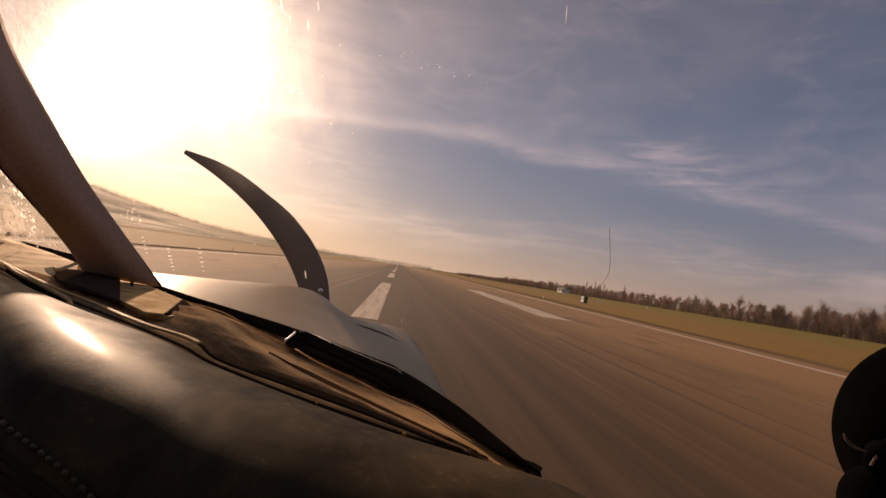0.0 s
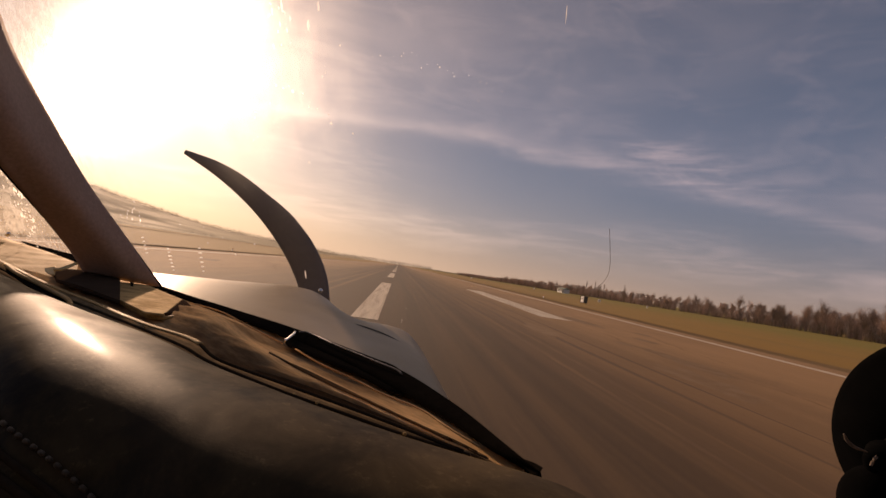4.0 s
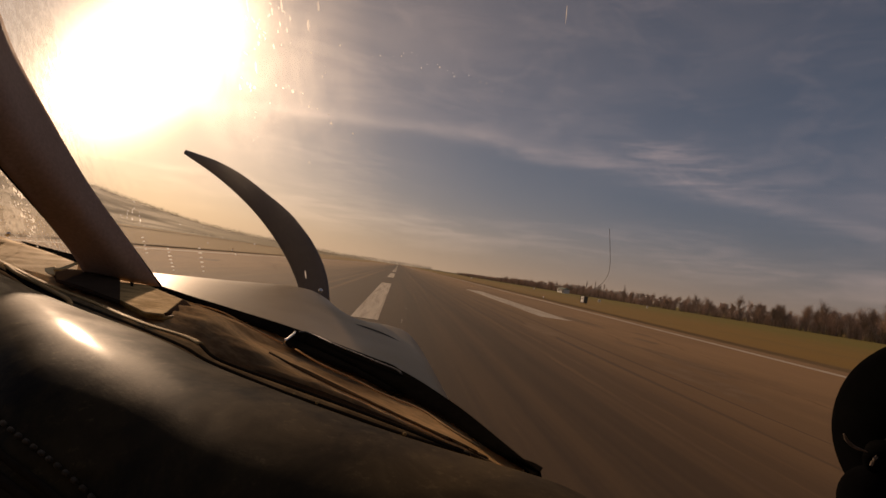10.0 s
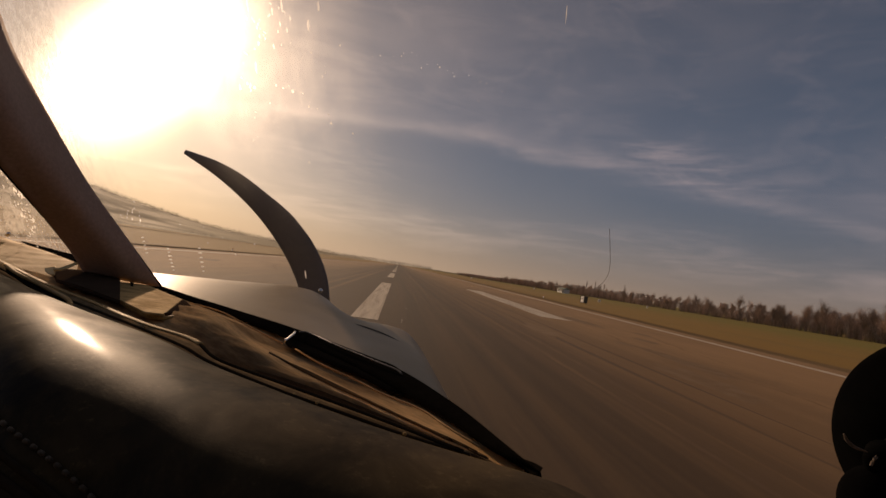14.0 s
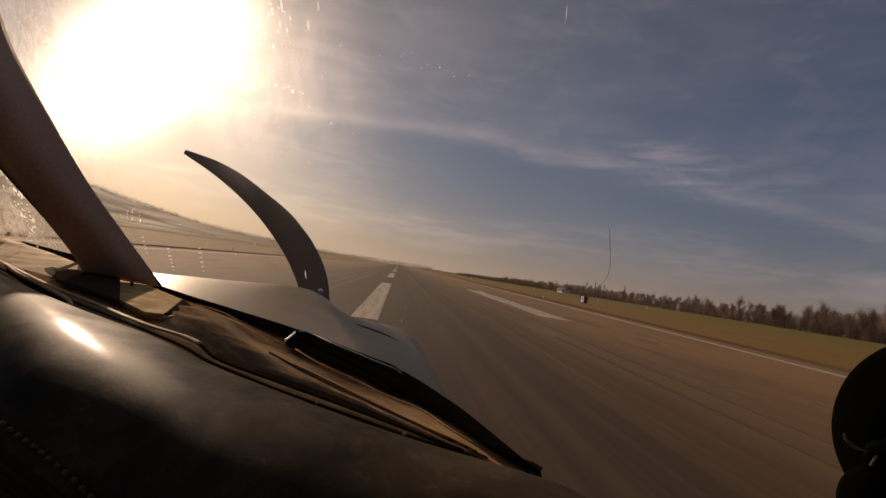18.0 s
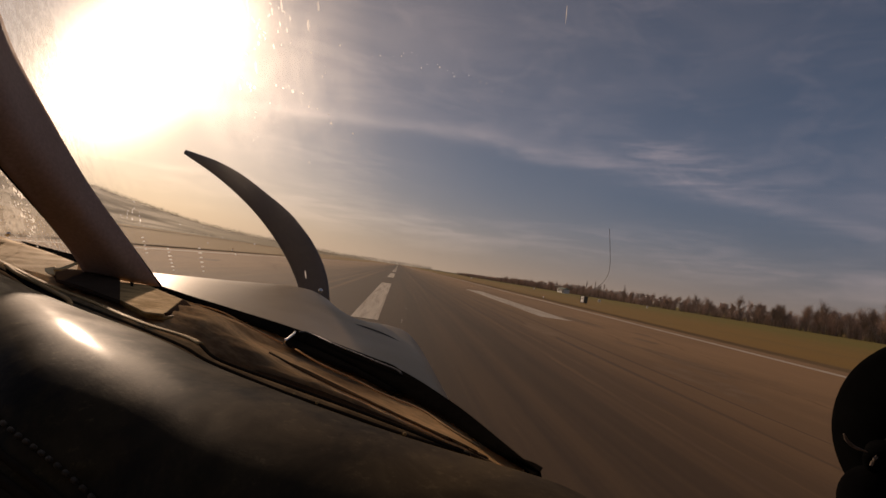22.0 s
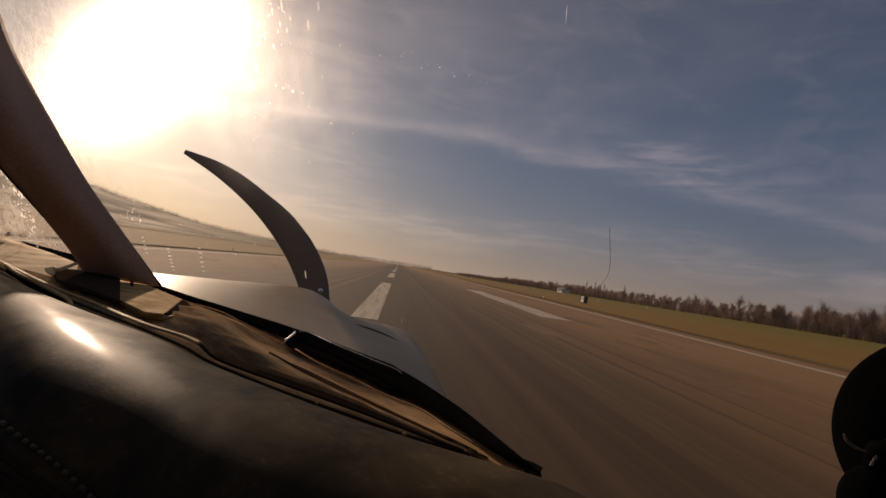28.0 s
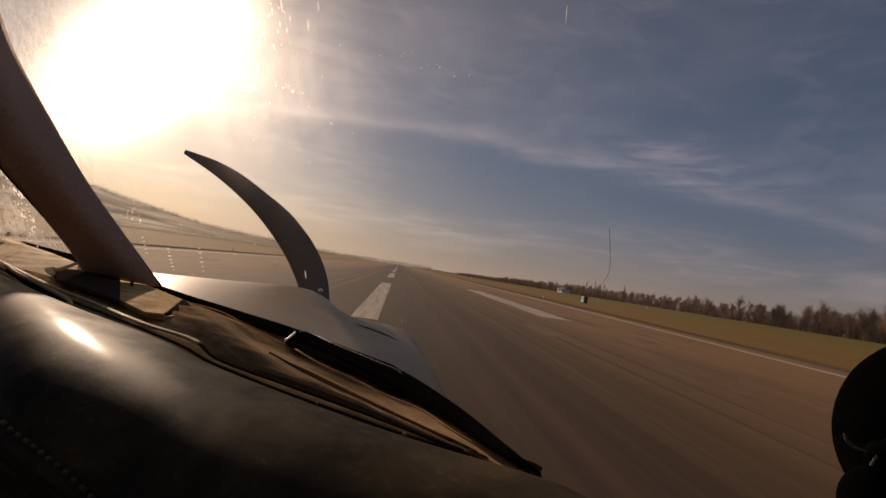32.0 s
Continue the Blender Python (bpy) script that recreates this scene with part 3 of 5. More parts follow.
KINDS = []
for i, (h, sp) in enumerate(((14, 0.6), (12, 0.8), (15, 0.45), (11, 0.9), (13, 0.7), (9, 0.9), (16, 0.5))):
    tv, tf, cv, cf = bare_tree(20 + i, h, sp)
    t = thing("bare_tree", (0, -300 - 12 * i, -0.04), "tall leafless deciduous tree at the edge of the airfield wood", "tree", "trees of the wood edge")
    raw("trunk", tv, tf, M_BARK, t)
    raw("crown", cv, cf, M_TWIG, t, "bare brown winter twigs")
    KINDS.append(t)


def wood_edge(y):
    """How far east of the centreline the wood begins."""
    return float(np.interp(y, (40, 110, 170, 230, 290, 420, 650, 1000, 1600), (215, 190, 170, 140, 116, 104, 88, 78, 70)))


rng = random.Random(11)
spots = []
y = 126.0
while len(spots) < 290:
    for k in range(2):
        spots.append((wood_edge(y) + rng.uniform(-2, 6) + 13 * k, y + rng.uniform(-1.5, 1.5)))
    y += 1.5 + y * 0.0032
for i, (x, yy) in enumerate(spots):
    s = rng.uniform(0.72, 1.0) * float(np.interp(yy, (150, 175, 205, 240, 420), (1.0, 0.88, 0.66, 0.52, 0.44)))
    pick = KINDS[rng.randrange(7)]
    at = pose(x, yy, -0.04, 0, 0, rng.uniform(0, 360)) @ Matrix.Diagonal((s, s, s, 1))
    if i < 7:
        KINDS[i].matrix_basis = at
    else:
        c = copy_thing(pick, at)
        c.scale = (s, s, s)
Y_END = y


def thicket(name, places, label, mat, h0, h1, limbs, seed, category="wood", taper=False, shoots=4):
    """Many small leafless trees or bushes joined into one wood."""
    r = random.Random(seed)
    verts, faces = [], []
    for x, y, z in places:
        h = r.uniform(h0, h1) * (float(np.interp(y, (150, 175, 205, 240, 420), (1.0, 0.88, 0.66, 0.52, 0.44))) if taper else 1.0)
        pts, d = branch(verts, faces, Vector((x, y, z - 0.3)), Vector((0, 0, 1)), h * 0.8, h * 0.018, h * 0.006, 2, 0.05, r)
        for k in range(limbs):
            a = r.uniform(0, 6.283)
            f = r.uniform(0.10, 1.0)
            q = pts[0].lerp(pts[2], f)
            d = Vector((math.cos(a) * 0.8, math.sin(a) * 0.8, r.uniform(0.2, 1.2))).normalized()
            reach = h * r.uniform(0.10, 0.30) * (1.2 - 0.6 * f)
            twig(verts, faces, q, d, reach, h * 0.010, r)
            for m in range(shoots):
                e = (d + Vector((r.uniform(-1, 1), r.uniform(-1, 1), r.uniform(-0.5, 0.9)))).normalized()
                twig(verts, faces, q + d * reach * r.uniform(0.3, 0.95), e, h * r.uniform(0.07, 0.18), h * 0.0028, r)
    ob = raw(name, verts, faces, mat, None)
    return tagged(ob, label, category, kind="stuff")


rng = random.Random(5)
# undergrowth and the depth of the eastern wood
thicket("undergrowth", [(wood_edge(y) + rng.uniform(-4, 26), y, 0) for y in [55 + 640 * (i / 2000) ** 1.3 for i in range(2000)]],
        "dense leafless brown undergrowth below the wood edge", M_BRUSH, 2.6, 6.4, 20, 3, taper=True)
thicket("wood_depth", [(wood_edge(y) + rng.uniform(3, 45), y, 0) for y in [50 + 700 * (i / 2600) ** 1.2 for i in range(2600)]],
        "deep part of the leafless wood", M_TWIG, 7.5, 12.5, 48, 6, taper=True)
thicket("far_wood", [(wood_edge(y) + rng.uniform(-6, 60), y, 0) for y in [Y_END - 30 + 1500 * (i / 900) for i in range(900)]],
        "distant leafless wood along the airfield boundary", M_WOOD_FAR, 2, 4, 14, 8)
# the boundary ahead and to the west
ahead = []
for i in range(2400):
    az = radians(-62 + 66 * i / 2400)
    r = rng.uniform(1700, 1850) if math.degrees(az) > -8 else rng.uniform(1380, 1640)
    hi = hill_rise(math.degrees(az))
    s = min(1.0, (r - 720) / 900)
    ahead.append((math.sin(az) * r, math.cos(az) * r, max(0.0, hi * (3 * s * s - 2 * s ** 3) - 2)))
thicket("ridge_wood", ahead, "dark distant wood on the low ridge", M_WOOD_FAR, 5, 15, 16, 9)
west = []
for i in range(520):
    az = radians(-70 + 66 * i / 520)
    r = rng.uniform(640, 720)
    west.append((math.sin(az) * r, math.cos(az) * r, 0))
thicket("western_hedge", west, "dark distant hedgerow across the western grass", M_WOOD_FAR, 2, 6, 14, 10, "hedge")


# ---------------------------------------------------------------- airfield furniture
def marker_hut(at):
    t = thing("equipment_cabinet", at, "small white equipment cabinet with black sides on the grass", "cabinet")
    box_part("body", (-0.55, -0.35, 0.1), (0.55, 0.35, 1.25), M_WHITE, t, "white enamelled body", 0.02)
    for s in (-1, 1):
        box_part("side_panel", (s * 0.58 - 0.03, -0.4, 0.1), (s * 0.58 + 0.03, 0.4, 1.3), M_BLACKBOX, t, "black side panel")
    box_part("roof", (-0.68, -0.5, 1.27), (0.68, 0.5, 1.34), M_BLACKBOX, t, "black roof", 0.015)
    box_part("door", (-0.3, -0.375, 0.2), (0.3, -0.352, 1.1), M_WHITE, t)
    box_part("vent", (-0.16, -0.39, 0.75), (0.16, -0.378, 0.95), M_BLACKBOX, t, "dark vent")
    for x in (-0.4, 0.4):
        box_part("foot", (x - 0.06, -0.3, -0.05), (x + 0.06, 0.3, 0.1), M_BLACKBOX, t)
    return t


hut = marker_hut((36.0, 88.0, -0.04))
hut.rotation_euler = (0, 0, radians(-78))


def edge_light(at):
    t = thing("runway_edge_light", at, "small white and amber runway edge light on a stub", "light", "runway edge lights")
    bm = bmesh.new()
    tube(bm, [(0, 0, -0.03), (0, 0, 0.05), (0, 0, 0.26)], [0.10, 0.05, 0.05], 10)
    part("stub", bm, M_WHITE, t)
    bm = bmesh.new()
    tube(bm, [(0, 0, 0.26), (0, 0, 0.30), (0, 0, 0.38), (0, 0, 0.41)], [0.085, 0.085, 0.07, 0.03], 10)
    part("lens", bm, M_AMBER, t, "amber glass lens")
    return t


first = edge_light((27.0, 24.0, -0.04))
for k in range(0, 12):
    for side in (-1, 1):
        if (k, side) != (0, 1):
            copy_thing(first, pose(27.0 * side, 24.0 + 60 * k, -0.04))


def marker_post(at):
    t = thing("marker_post", at, "short white marker board on a post in the grass", "marker", "marker boards")
    box_part("board", (-0.35, -0.03, 0.35), (0.35, 0.03, 0.85), M_WHITE, t, "white board", 0.01)
    for x in (-0.25, 0.25):
        box_part("leg", (x - 0.03, -0.03, -0.1), (x + 0.03, 0.03, 0.36), M_WHITE, t, "", 0.005)
    return t


m0 = marker_post((52, 118, -0.04))
for x, yy in ((60, 205), (47, 300), (82, 150)):
    copy_thing(m0, pose(x, yy, -0.04, 0, 0, 15))


def house(at, turn, size, wall_mat, roof_mat, label, windows):
    """A plain low building: walls, pitched roof with eaves, framed windows and a door."""
    t = thing("building", at, label, "building")
    t.rotation_euler = (0, 0, radians(turn))
    a, b, h = size
    box_part("wall", (-a / 2, -b / 2, -0.3), (a / 2, b / 2, h), wall_mat, t, "", 0.03)
    bm = bmesh.new()
    e, rise_h = 0.5, b * 0.22
    ring = [(-a / 2 - e, -b / 2 - e, h), (-a / 2 - e, 0, h + rise_h), (-a / 2 - e, b / 2 + e, h)]
    lo = [bm.verts.new(q) for q in ring]
    hi = [bm.verts.new((-q[0], q[1], q[2])) for q in ring]
    bm.faces.new(lo), bm.faces.new(hi[::-1])
    for i in range(3):
        bm.faces.new((lo[i], lo[(i + 1) % 3], hi[(i + 1) % 3], hi[i]))
    part("roof", bm, roof_mat, t, "", smooth=False)
    for k in range(windows):
        x = -a / 2 + a * (k + 0.5) / windows
        win = box_part("window", (x - 0.62, -b / 2 - 0.05, h * 0.38), (x + 0.62, -b / 2 + 0.02, h * 0.8), M_WHITE, t, "white framed window")
        box_part("pane", (x - 0.52, -b / 2 - 0.07, h * 0.38 + 0.1), (x + 0.52, -b / 2 - 0.052, h * 0.8 - 0.1), M_WINDOW, win)
    box_part("door", (a * 0.32, -b / 2 - 0.06, -0.05), (a * 0.32 + 1.0, -b / 2 + 0.02, 2.1), M_BLACKBOX, t)
    return t


house((96, 270, -0.04), -72, (6, 4, 2.2), M_WHITE, M_ROOF, "small white shed far along the airfield edge", 2)


def poplar(at, h, seed):
    """A slim upright leafless tree."""
    r = random.Random(seed)
    t = thing("poplar", at, "slim leafless poplar standing above the hedge", "tree", "row of poplars")
    tv, tf, cv, cf = [], [], [], []
    pts, d = branch(tv, tf, Vector((0, 0, -0.3)), Vector((0, 0, 1)), h, h * 0.016, h * 0.004, 5, 0.03, r)
    for k in range(90):
        a, q = r.uniform(0, 6.283), pts[0].lerp(pts[5], r.uniform(0.12, 1.0))
        branch(cv, cf, q, Vector((math.cos(a) * 0.3, math.sin(a) * 0.3, 1)).normalized(), h * r.uniform(0.08, 0.22), 0.05, 0.02, 2, 0.1, r)
    raw("trunk", tv, tf, M_BARK, t)
    raw("crown", cv, cf, M_TWIG, t, "bare upright twigs")


for k, (x, yy, h) in enumerate(((118, 292, 8.5), (121, 286, 9.5), (124, 280, 8.0), (131, 268, 9.0))):
    poplar((x, yy, -0.04), h, 60 + k)
house((238, 120, -0.04), 62, (13, 8, 4.6), M_YELLOW, M_ROOF, "yellow rendered house before the wood", 4)
house((232, 96, -0.04), 62, (9, 7, 3.6), M_PALE, M_ROOF, "low pale house before the wood", 3)
house((236, 64, -0.04), 70, (26, 12, 4.2), M_PALE, M_ROOF, "long pale hangar with a grey-green roof", 6)
house((238, 26, -0.04), 76, (12, 8, 3.4), M_WHITE, M_ROOF, "white flat service building by the hangar", 3)

# tufts along the near verge
g = np.random.default_rng(3)
NB = 14000
gx = 25.6 + g.random(NB) ** 1.5 * 42
gy = 10 + g.random(NB) ** 1.4 * 120
ang, hgt, wid = g.random(NB) * 6.283, 0.004 + 0.018 * g.random(NB), 0.02 + 0.03 * g.random(NB)
vx = np.stack([gx - np.cos(ang) * wid, gx + np.cos(ang) * wid, gx + (g.random(NB) - 0.5) * 0.1], 1)
vy = np.stack([gy - np.sin(ang) * wid, gy + np.sin(ang) * wid, gy + (g.random(NB) - 0.5) * 0.1], 1)
vz = np.stack([np.full(NB, -0.05), np.full(NB, -0.05), hgt - 0.04], 1)
pts = np.stack([vx, vy, vz], 2).reshape(-1, 3)
tufts = raw("grass_tufts", pts.tolist(), np.arange(NB * 3).reshape(-1, 3).tolist(), M_TURF, None)
tagged(tufts, "short rough winter grass along the runway verge", "grass", kind="stuff")

# ---------------------------------------------------------------- the aeroplane
plane_at = Vector((0.67, 0.0, 0.0))
aeroplane = thing("aeroplane", (0, 0, 0), "light single-engine aeroplane with pale cowling, standing on the runway", "aeroplane")

# cowling: rear edge under the windscreen, front edge behind the propeller
nose = [(-0.191, 1.720, 1.731), (0.053, 1.720, 1.745), (0.266, 1.720, 1.756), (0.455, 1.720, 1.768), (0.549, 1.720, 1.766), (0.612, 1.720, 1.742), (0.661, 1.720, 1.705), (0.733, 1.720, 1.686), (0.843, 1.720, 1.682), (0.910, 1.720, 1.661), (0.973, 1.720, 1.594), (1.031, 1.720, 1.481), (1.076, 1.720, 1.348)]
lip = [(-0.247, 2.060, 1.628), (0.004, 2.060, 1.644), (0.224, 2.060, 1.658), (0.418, 2.060, 1.672), (0.515, 2.060, 1.670), (0.580, 2.060, 1.641), (0.630, 2.060, 1.596), (0.705, 2.060, 1.574), (0.818, 2.060, 1.569), (0.887, 2.060, 1.544), (0.952, 2.060, 1.464), (1.012, 2.060, 1.328), (1.058, 2.060, 1.169)]
waist = [(-0.022, 1.420, 1.737), (0.193, 1.420, 1.755), (0.371, 1.420, 1.753), (0.529, 1.420, 1.755), (0.621, 1.420, 1.741), (0.695, 1.420, 1.722), (0.762, 1.420, 1.710), (0.830, 1.420, 1.697), (0.899, 1.420, 1.677), (0.950, 1.420, 1.650), (0.998, 1.420, 1.596), (1.045, 1.420, 1.511), (1.075, 1.420, 1.400)]
scuttle = [(0.181, 1.060, 1.738), (0.366, 1.060, 1.742), (0.501, 1.060, 1.726), (0.634, 1.000, 1.717), (0.711, 0.950, 1.712), (0.769, 0.920, 1.704), (0.825, 0.880, 1.702), (0.866, 0.840, 1.697), (0.910, 0.800, 1.688), (0.950, 0.760, 1.679), (0.979, 0.700, 1.668), (1.002, 0.640, 1.655), (1.018, 0.600, 1.642)]
bm = bmesh.new()
skin = sheet(bm, [lip, nose, waist, scuttle], 72, 26)
inner = [v for row in skin[2:-2] for v in row[11:-2]]
for _ in range(14):
    bmesh.ops.smooth_vert(bm, verts=inner, factor=0.5, use_axis_x=True, use_axis_y=True, use_axis_z=True)
cowling = thicken(part("cowling", bm, M_COWL, aeroplane, "pale grey-white painted engine cowling"), 0.006)


def seam(points, width, parent, name, mat, label=""):
    bm = bmesh.new()
    tube(bm, spline(points, 24), width, 6)
    return part(name, bm, mat, parent, label)


seam([(0.700, 1.415, 1.712), (0.763, 1.400, 1.710), (0.830, 1.390, 1.698), (0.885, 1.380, 1.680)], 0.0028, cowling, "panel_seam", M_COWL_LINE, "dark cowling panel seam")
seam([(0.720, 0.900, 1.704), (0.776, 1.000, 1.677), (0.844, 1.150, 1.657)], 0.0012, cowling, "panel_seam", M_COWL_LINE)
bm = bmesh.new()
bmesh.ops.create_uvsphere(bm, u_segments=12, v_segments=8, radius=0.008, matrix=Matrix.Translation((0.589, 1.700, 1.770)))
part("fastener", bm, M_CHROME, cowling, "bright cowling fastener")

# propeller at rest, one blade up and to the left, its twin below the cowling
HUB = Vector((0.535, 2.250, 1.480))
propeller = new("propeller")
propeller.parent = aeroplane
propeller["label"] = "black two-bladed propeller at rest"


def blade(line, widths, turn):
    """A twisted blade with an aerofoil section, its curve bent to fit the camera's view."""
    bm = bmesh.new()
    axis = spline(line, 34)
    ws = [float(np.interp(i / 34, np.linspace(0, 1, len(widths)), widths)) for i in range(35)]
    rings = []
    for i, q in enumerate(axis):
        d = (axis[min(i + 1, 34)] - axis[max(i - 1, 0)]).normalized()
        across = d.cross(Vector((0, 1, 0))).normalized()
        s = i / 34
        tw = radians(24 - 16 * s)
        chord = across * math.cos(tw) + Vector((0, 1, 0)) * math.sin(tw)
        thick = d.cross(chord).normalized()
        wd, th = ws[i] / math.cos(tw), max(0.004, 0.032 * (1 - s) ** 1.3)
        ring = []
        for k in range(14):
            a = 2 * math.pi * k / 14
            ring.append(bm.verts.new(q + chord * math.cos(a) * wd + thick * math.sin(a) * th * (1 + 0.3 * math.cos(a))))
        rings.append(ring)
    for i in range(34):
        for k in range(14):
            bm.faces.new((rings[i][k], rings[i][(k + 1) % 14], rings[i + 1][(k + 1) % 14], rings[i + 1][k]))
    bm.faces.new(rings[0]), bm.faces.new(rings[-1][::-1])
    if turn:
        bmesh.ops.rotate(bm, verts=bm.verts, cent=HUB, matrix=Matrix.Rotation(turn, 3, "Y"))
    return part("blade", bm, M_PROP, propeller, "black propeller blade bent to fit the camera's view")


LINE = [(0.532, 2.250, 1.544), (0.503, 2.250, 1.657), (0.474, 2.250, 1.743), (0.436, 2.250, 1.821), (0.373, 2.250, 1.910), (0.281, 2.250, 2.005), (0.166, 2.250, 2.092), (0.054, 2.250, 2.162), (-0.057, 2.250, 2.213), (-0.182, 2.250, 2.254)]
WIDTH = [0.0462, 0.0617, 0.0720, 0.0746, 0.0720, 0.0641, 0.0486, 0.0408, 0.0280, 0.0101]
blade(LINE, WIDTH, 0.0)
blade(LINE, WIDTH, math.pi)
bm = bmesh.new()
bmesh.ops.create_uvsphere(bm, u_segments=24, v_segments=14, radius=1.0,
                          matrix=Matrix.Translation(HUB + Vector((0, -0.02, 0))) @ Matrix.Diagonal((0.12, 0.26, 0.12, 1)))
part("spinner", bm, M_COWL, propeller, "pale spinner")

# hull below the cowling, cabin shell and tail cone that close the place
def hull(name, stations, a0, a1, mat, label, sides=28, parent=aeroplane, thick=0.012):
    """A skin lofted over sections (y, half width, height above, height below, z of the waist), from angle a0 to a1."""
    bm = bmesh.new()
    rings = []
    for yy, hw, up_h, low_h, zc in stations:
        ring = []
        for k in range(sides + 1):
            a = radians(a0 + (a1 - a0) * k / sides)
            ca, sa = math.cos(a), math.sin(a)
            px = math.copysign(abs(ca) ** 0.75, ca) * hw
            pz = math.copysign(abs(sa) ** 0.75, sa) * (up_h if sa > 0 else low_h)
            ring.append(bm.verts.new((CABIN_X + px, yy, zc + pz)))
        rings.append(ring)
    for i in range(len(rings) - 1):
        for k in range(sides):
            bm.faces.new((rings[i][k], rings[i][k + 1], rings[i + 1][k + 1], rings[i + 1][k]))
    return thicken(part(name, bm, mat, parent, label), thick)


CABIN_X = 0.67
hull("belly", [(2.06, 0.26, 0.1, 0.24, 1.44), (1.74, 0.34, 0.1, 0.34, 1.36), (1.35, 0.44, 0.1, 0.42, 1.32), (0.9, 0.66, 0.1, 0.52, 1.30), (0.3, 0.92, 0.1, 0.60, 1.32), (-0.6, 0.98, 0.1, 0.62, 1.32),
               (-1.6, 0.86, 0.1, 0.58, 1.34)], 180, 360, M_COWL, "pale lower fuselage skin")
hull("cabin_side", [(0.15, 0.95, 0.46, 0.1, 1.32), (-0.6, 0.99, 0.48, 0.1, 1.32), (-1.6, 0.87, 0.50, 0.1, 1.34)], 0, 42, M_COWL, "pale cabin side below the window", 8)
hull("cabin_side", [(0.15, 0.95, 0.46, 0.1, 1.32), (-0.6, 0.99, 0.48, 0.1, 1.32), (-1.6, 0.87, 0.50, 0.1, 1.34)], 138, 180, M_COWL, "pale cabin side below the window", 8)
roof = hull("cabin_roof", [(0.02, 0.92, 1.05, 0.1, 1.32), (-0.6, 0.96, 1.10, 0.1, 1.32), (-1.6, 0.84, 0.92, 0.1, 1.34)], 52, 128, M_COWL, "pale cabin roof", 20)
hull("roof_lining", [(0.01, 0.89, 1.02, 0.1, 1.32), (-0.6, 0.93, 1.07, 0.1, 1.32), (-1.58, 0.81, 0.89, 0.1, 1.34)], 50, 130, M_LINING, "dark roof lining", 20, roof, 0.004)
for side in (0, 1):
    for y0, y1 in ((-0.80, -0.92), (-1.5, -1.6)):
        a0 = (36, 56) if side == 0 else (124, 144)
        hull("window_post", [(y0, 0.97 if y0 > -1 else 0.87, 1.05 if y0 > -1 else 0.93, 0.1, 1.32), (y1, 0.96 if y0 > -1 else 0.86, 1.04 if y0 > -1 else 0.92, 0.1, 1.32)],
             a0[0], a0[1], M_COWL, "pale window post", 8)
hull("tail_cone", [(-1.6, 0.86, 0.93, 0.58, 1.34), (-2.4, 0.62, 0.58, 0.46, 1.36), (-3.4, 0.36, 0.34, 0.30, 1.40), (-4.6, 0.12, 0.16, 0.14, 1.45), (-4.68, 0.02, 0.03, 0.03, 1.46)], 0, 360, M_COWL, "pale tail cone", 40)
box_part("rear_bulkhead", (-0.10, -1.66, 0.85), (1.44, -1.62, 2.15), M_LINING, aeroplane, "dark rear cabin wall", 0.01)
box_part("cabin_floor", (-0.15, -1.6, 0.92), (1.49, 0.55, 0.95), M_LINING, aeroplane, "dark cabin floor", 0.01)
box_part("firewall", (0.25, 1.02, 1.0), (0.8, 1.05, 1.55), M_LINING, aeroplane, "", 0.005)


def wing(side):
    """A tapered low wing with a rounded leading edge."""
    bm = bmesh.new()
    rings = []
    for s in (0.0, 0.35, 0.7, 0.97, 1.0):
        x = CABIN_X + side * (0.85 + 3.6 * s)
        chord, zc = 1.45 - 0.35 * s, 0.96 + 0.28 * s
        th = chord * 0.07 * (0.35 if s == 1.0 else 1.0)
        ring = []
        for k in range(20):
            a = 2 * math.pi * k / 20
            t = (1 + math.cos(a)) / 2
            ring.append(bm.verts.new((x, 0.42 - 0.1 * s - chord * (1 - t), zc + math.sin(a) * th * (0.35 + 0.9 * t ** 0.7))))
        rings.append(ring)
    for i in range(4):
        for k in range(20):
            bm.faces.new((rings[i][k], rings[i][(k + 1) % 20], rings[i + 1][(k + 1) % 20], rings[i + 1][k]))
    bm.faces.new(rings[0]), bm.faces.new(rings[-1][::-1])
    part("wing", bm, M_COWL, aeroplane, "pale tapered low wing")


wing(-1), wing(1)


def wheel(x, yy):
    bm = bmesh.new()
    tube(bm, [(x - 0.08, yy, 0.2), (x - 0.05, yy, 0.2), (x + 0.05, yy, 0.2), (x + 0.08, yy, 0.2)], [0.13, 0.2, 0.2, 0.13], 20)
    wh = part("wheel", bm, M_RUBBER, aeroplane, "black rubber tyre")
    bm = bmesh.new()
    tube(bm, [(x, yy, 0.2), (x + (plane_at.x - x) * 0.5, yy, 0.9)], [0.03, 0.04], 8)
    part("gear_leg", bm, M_COWL, wh, "pale undercarriage leg")


wheel(plane_at.x, 1.2), wheel(plane_at.x - 1.0, -0.6), wheel(plane_at.x + 1.0, -0.6)

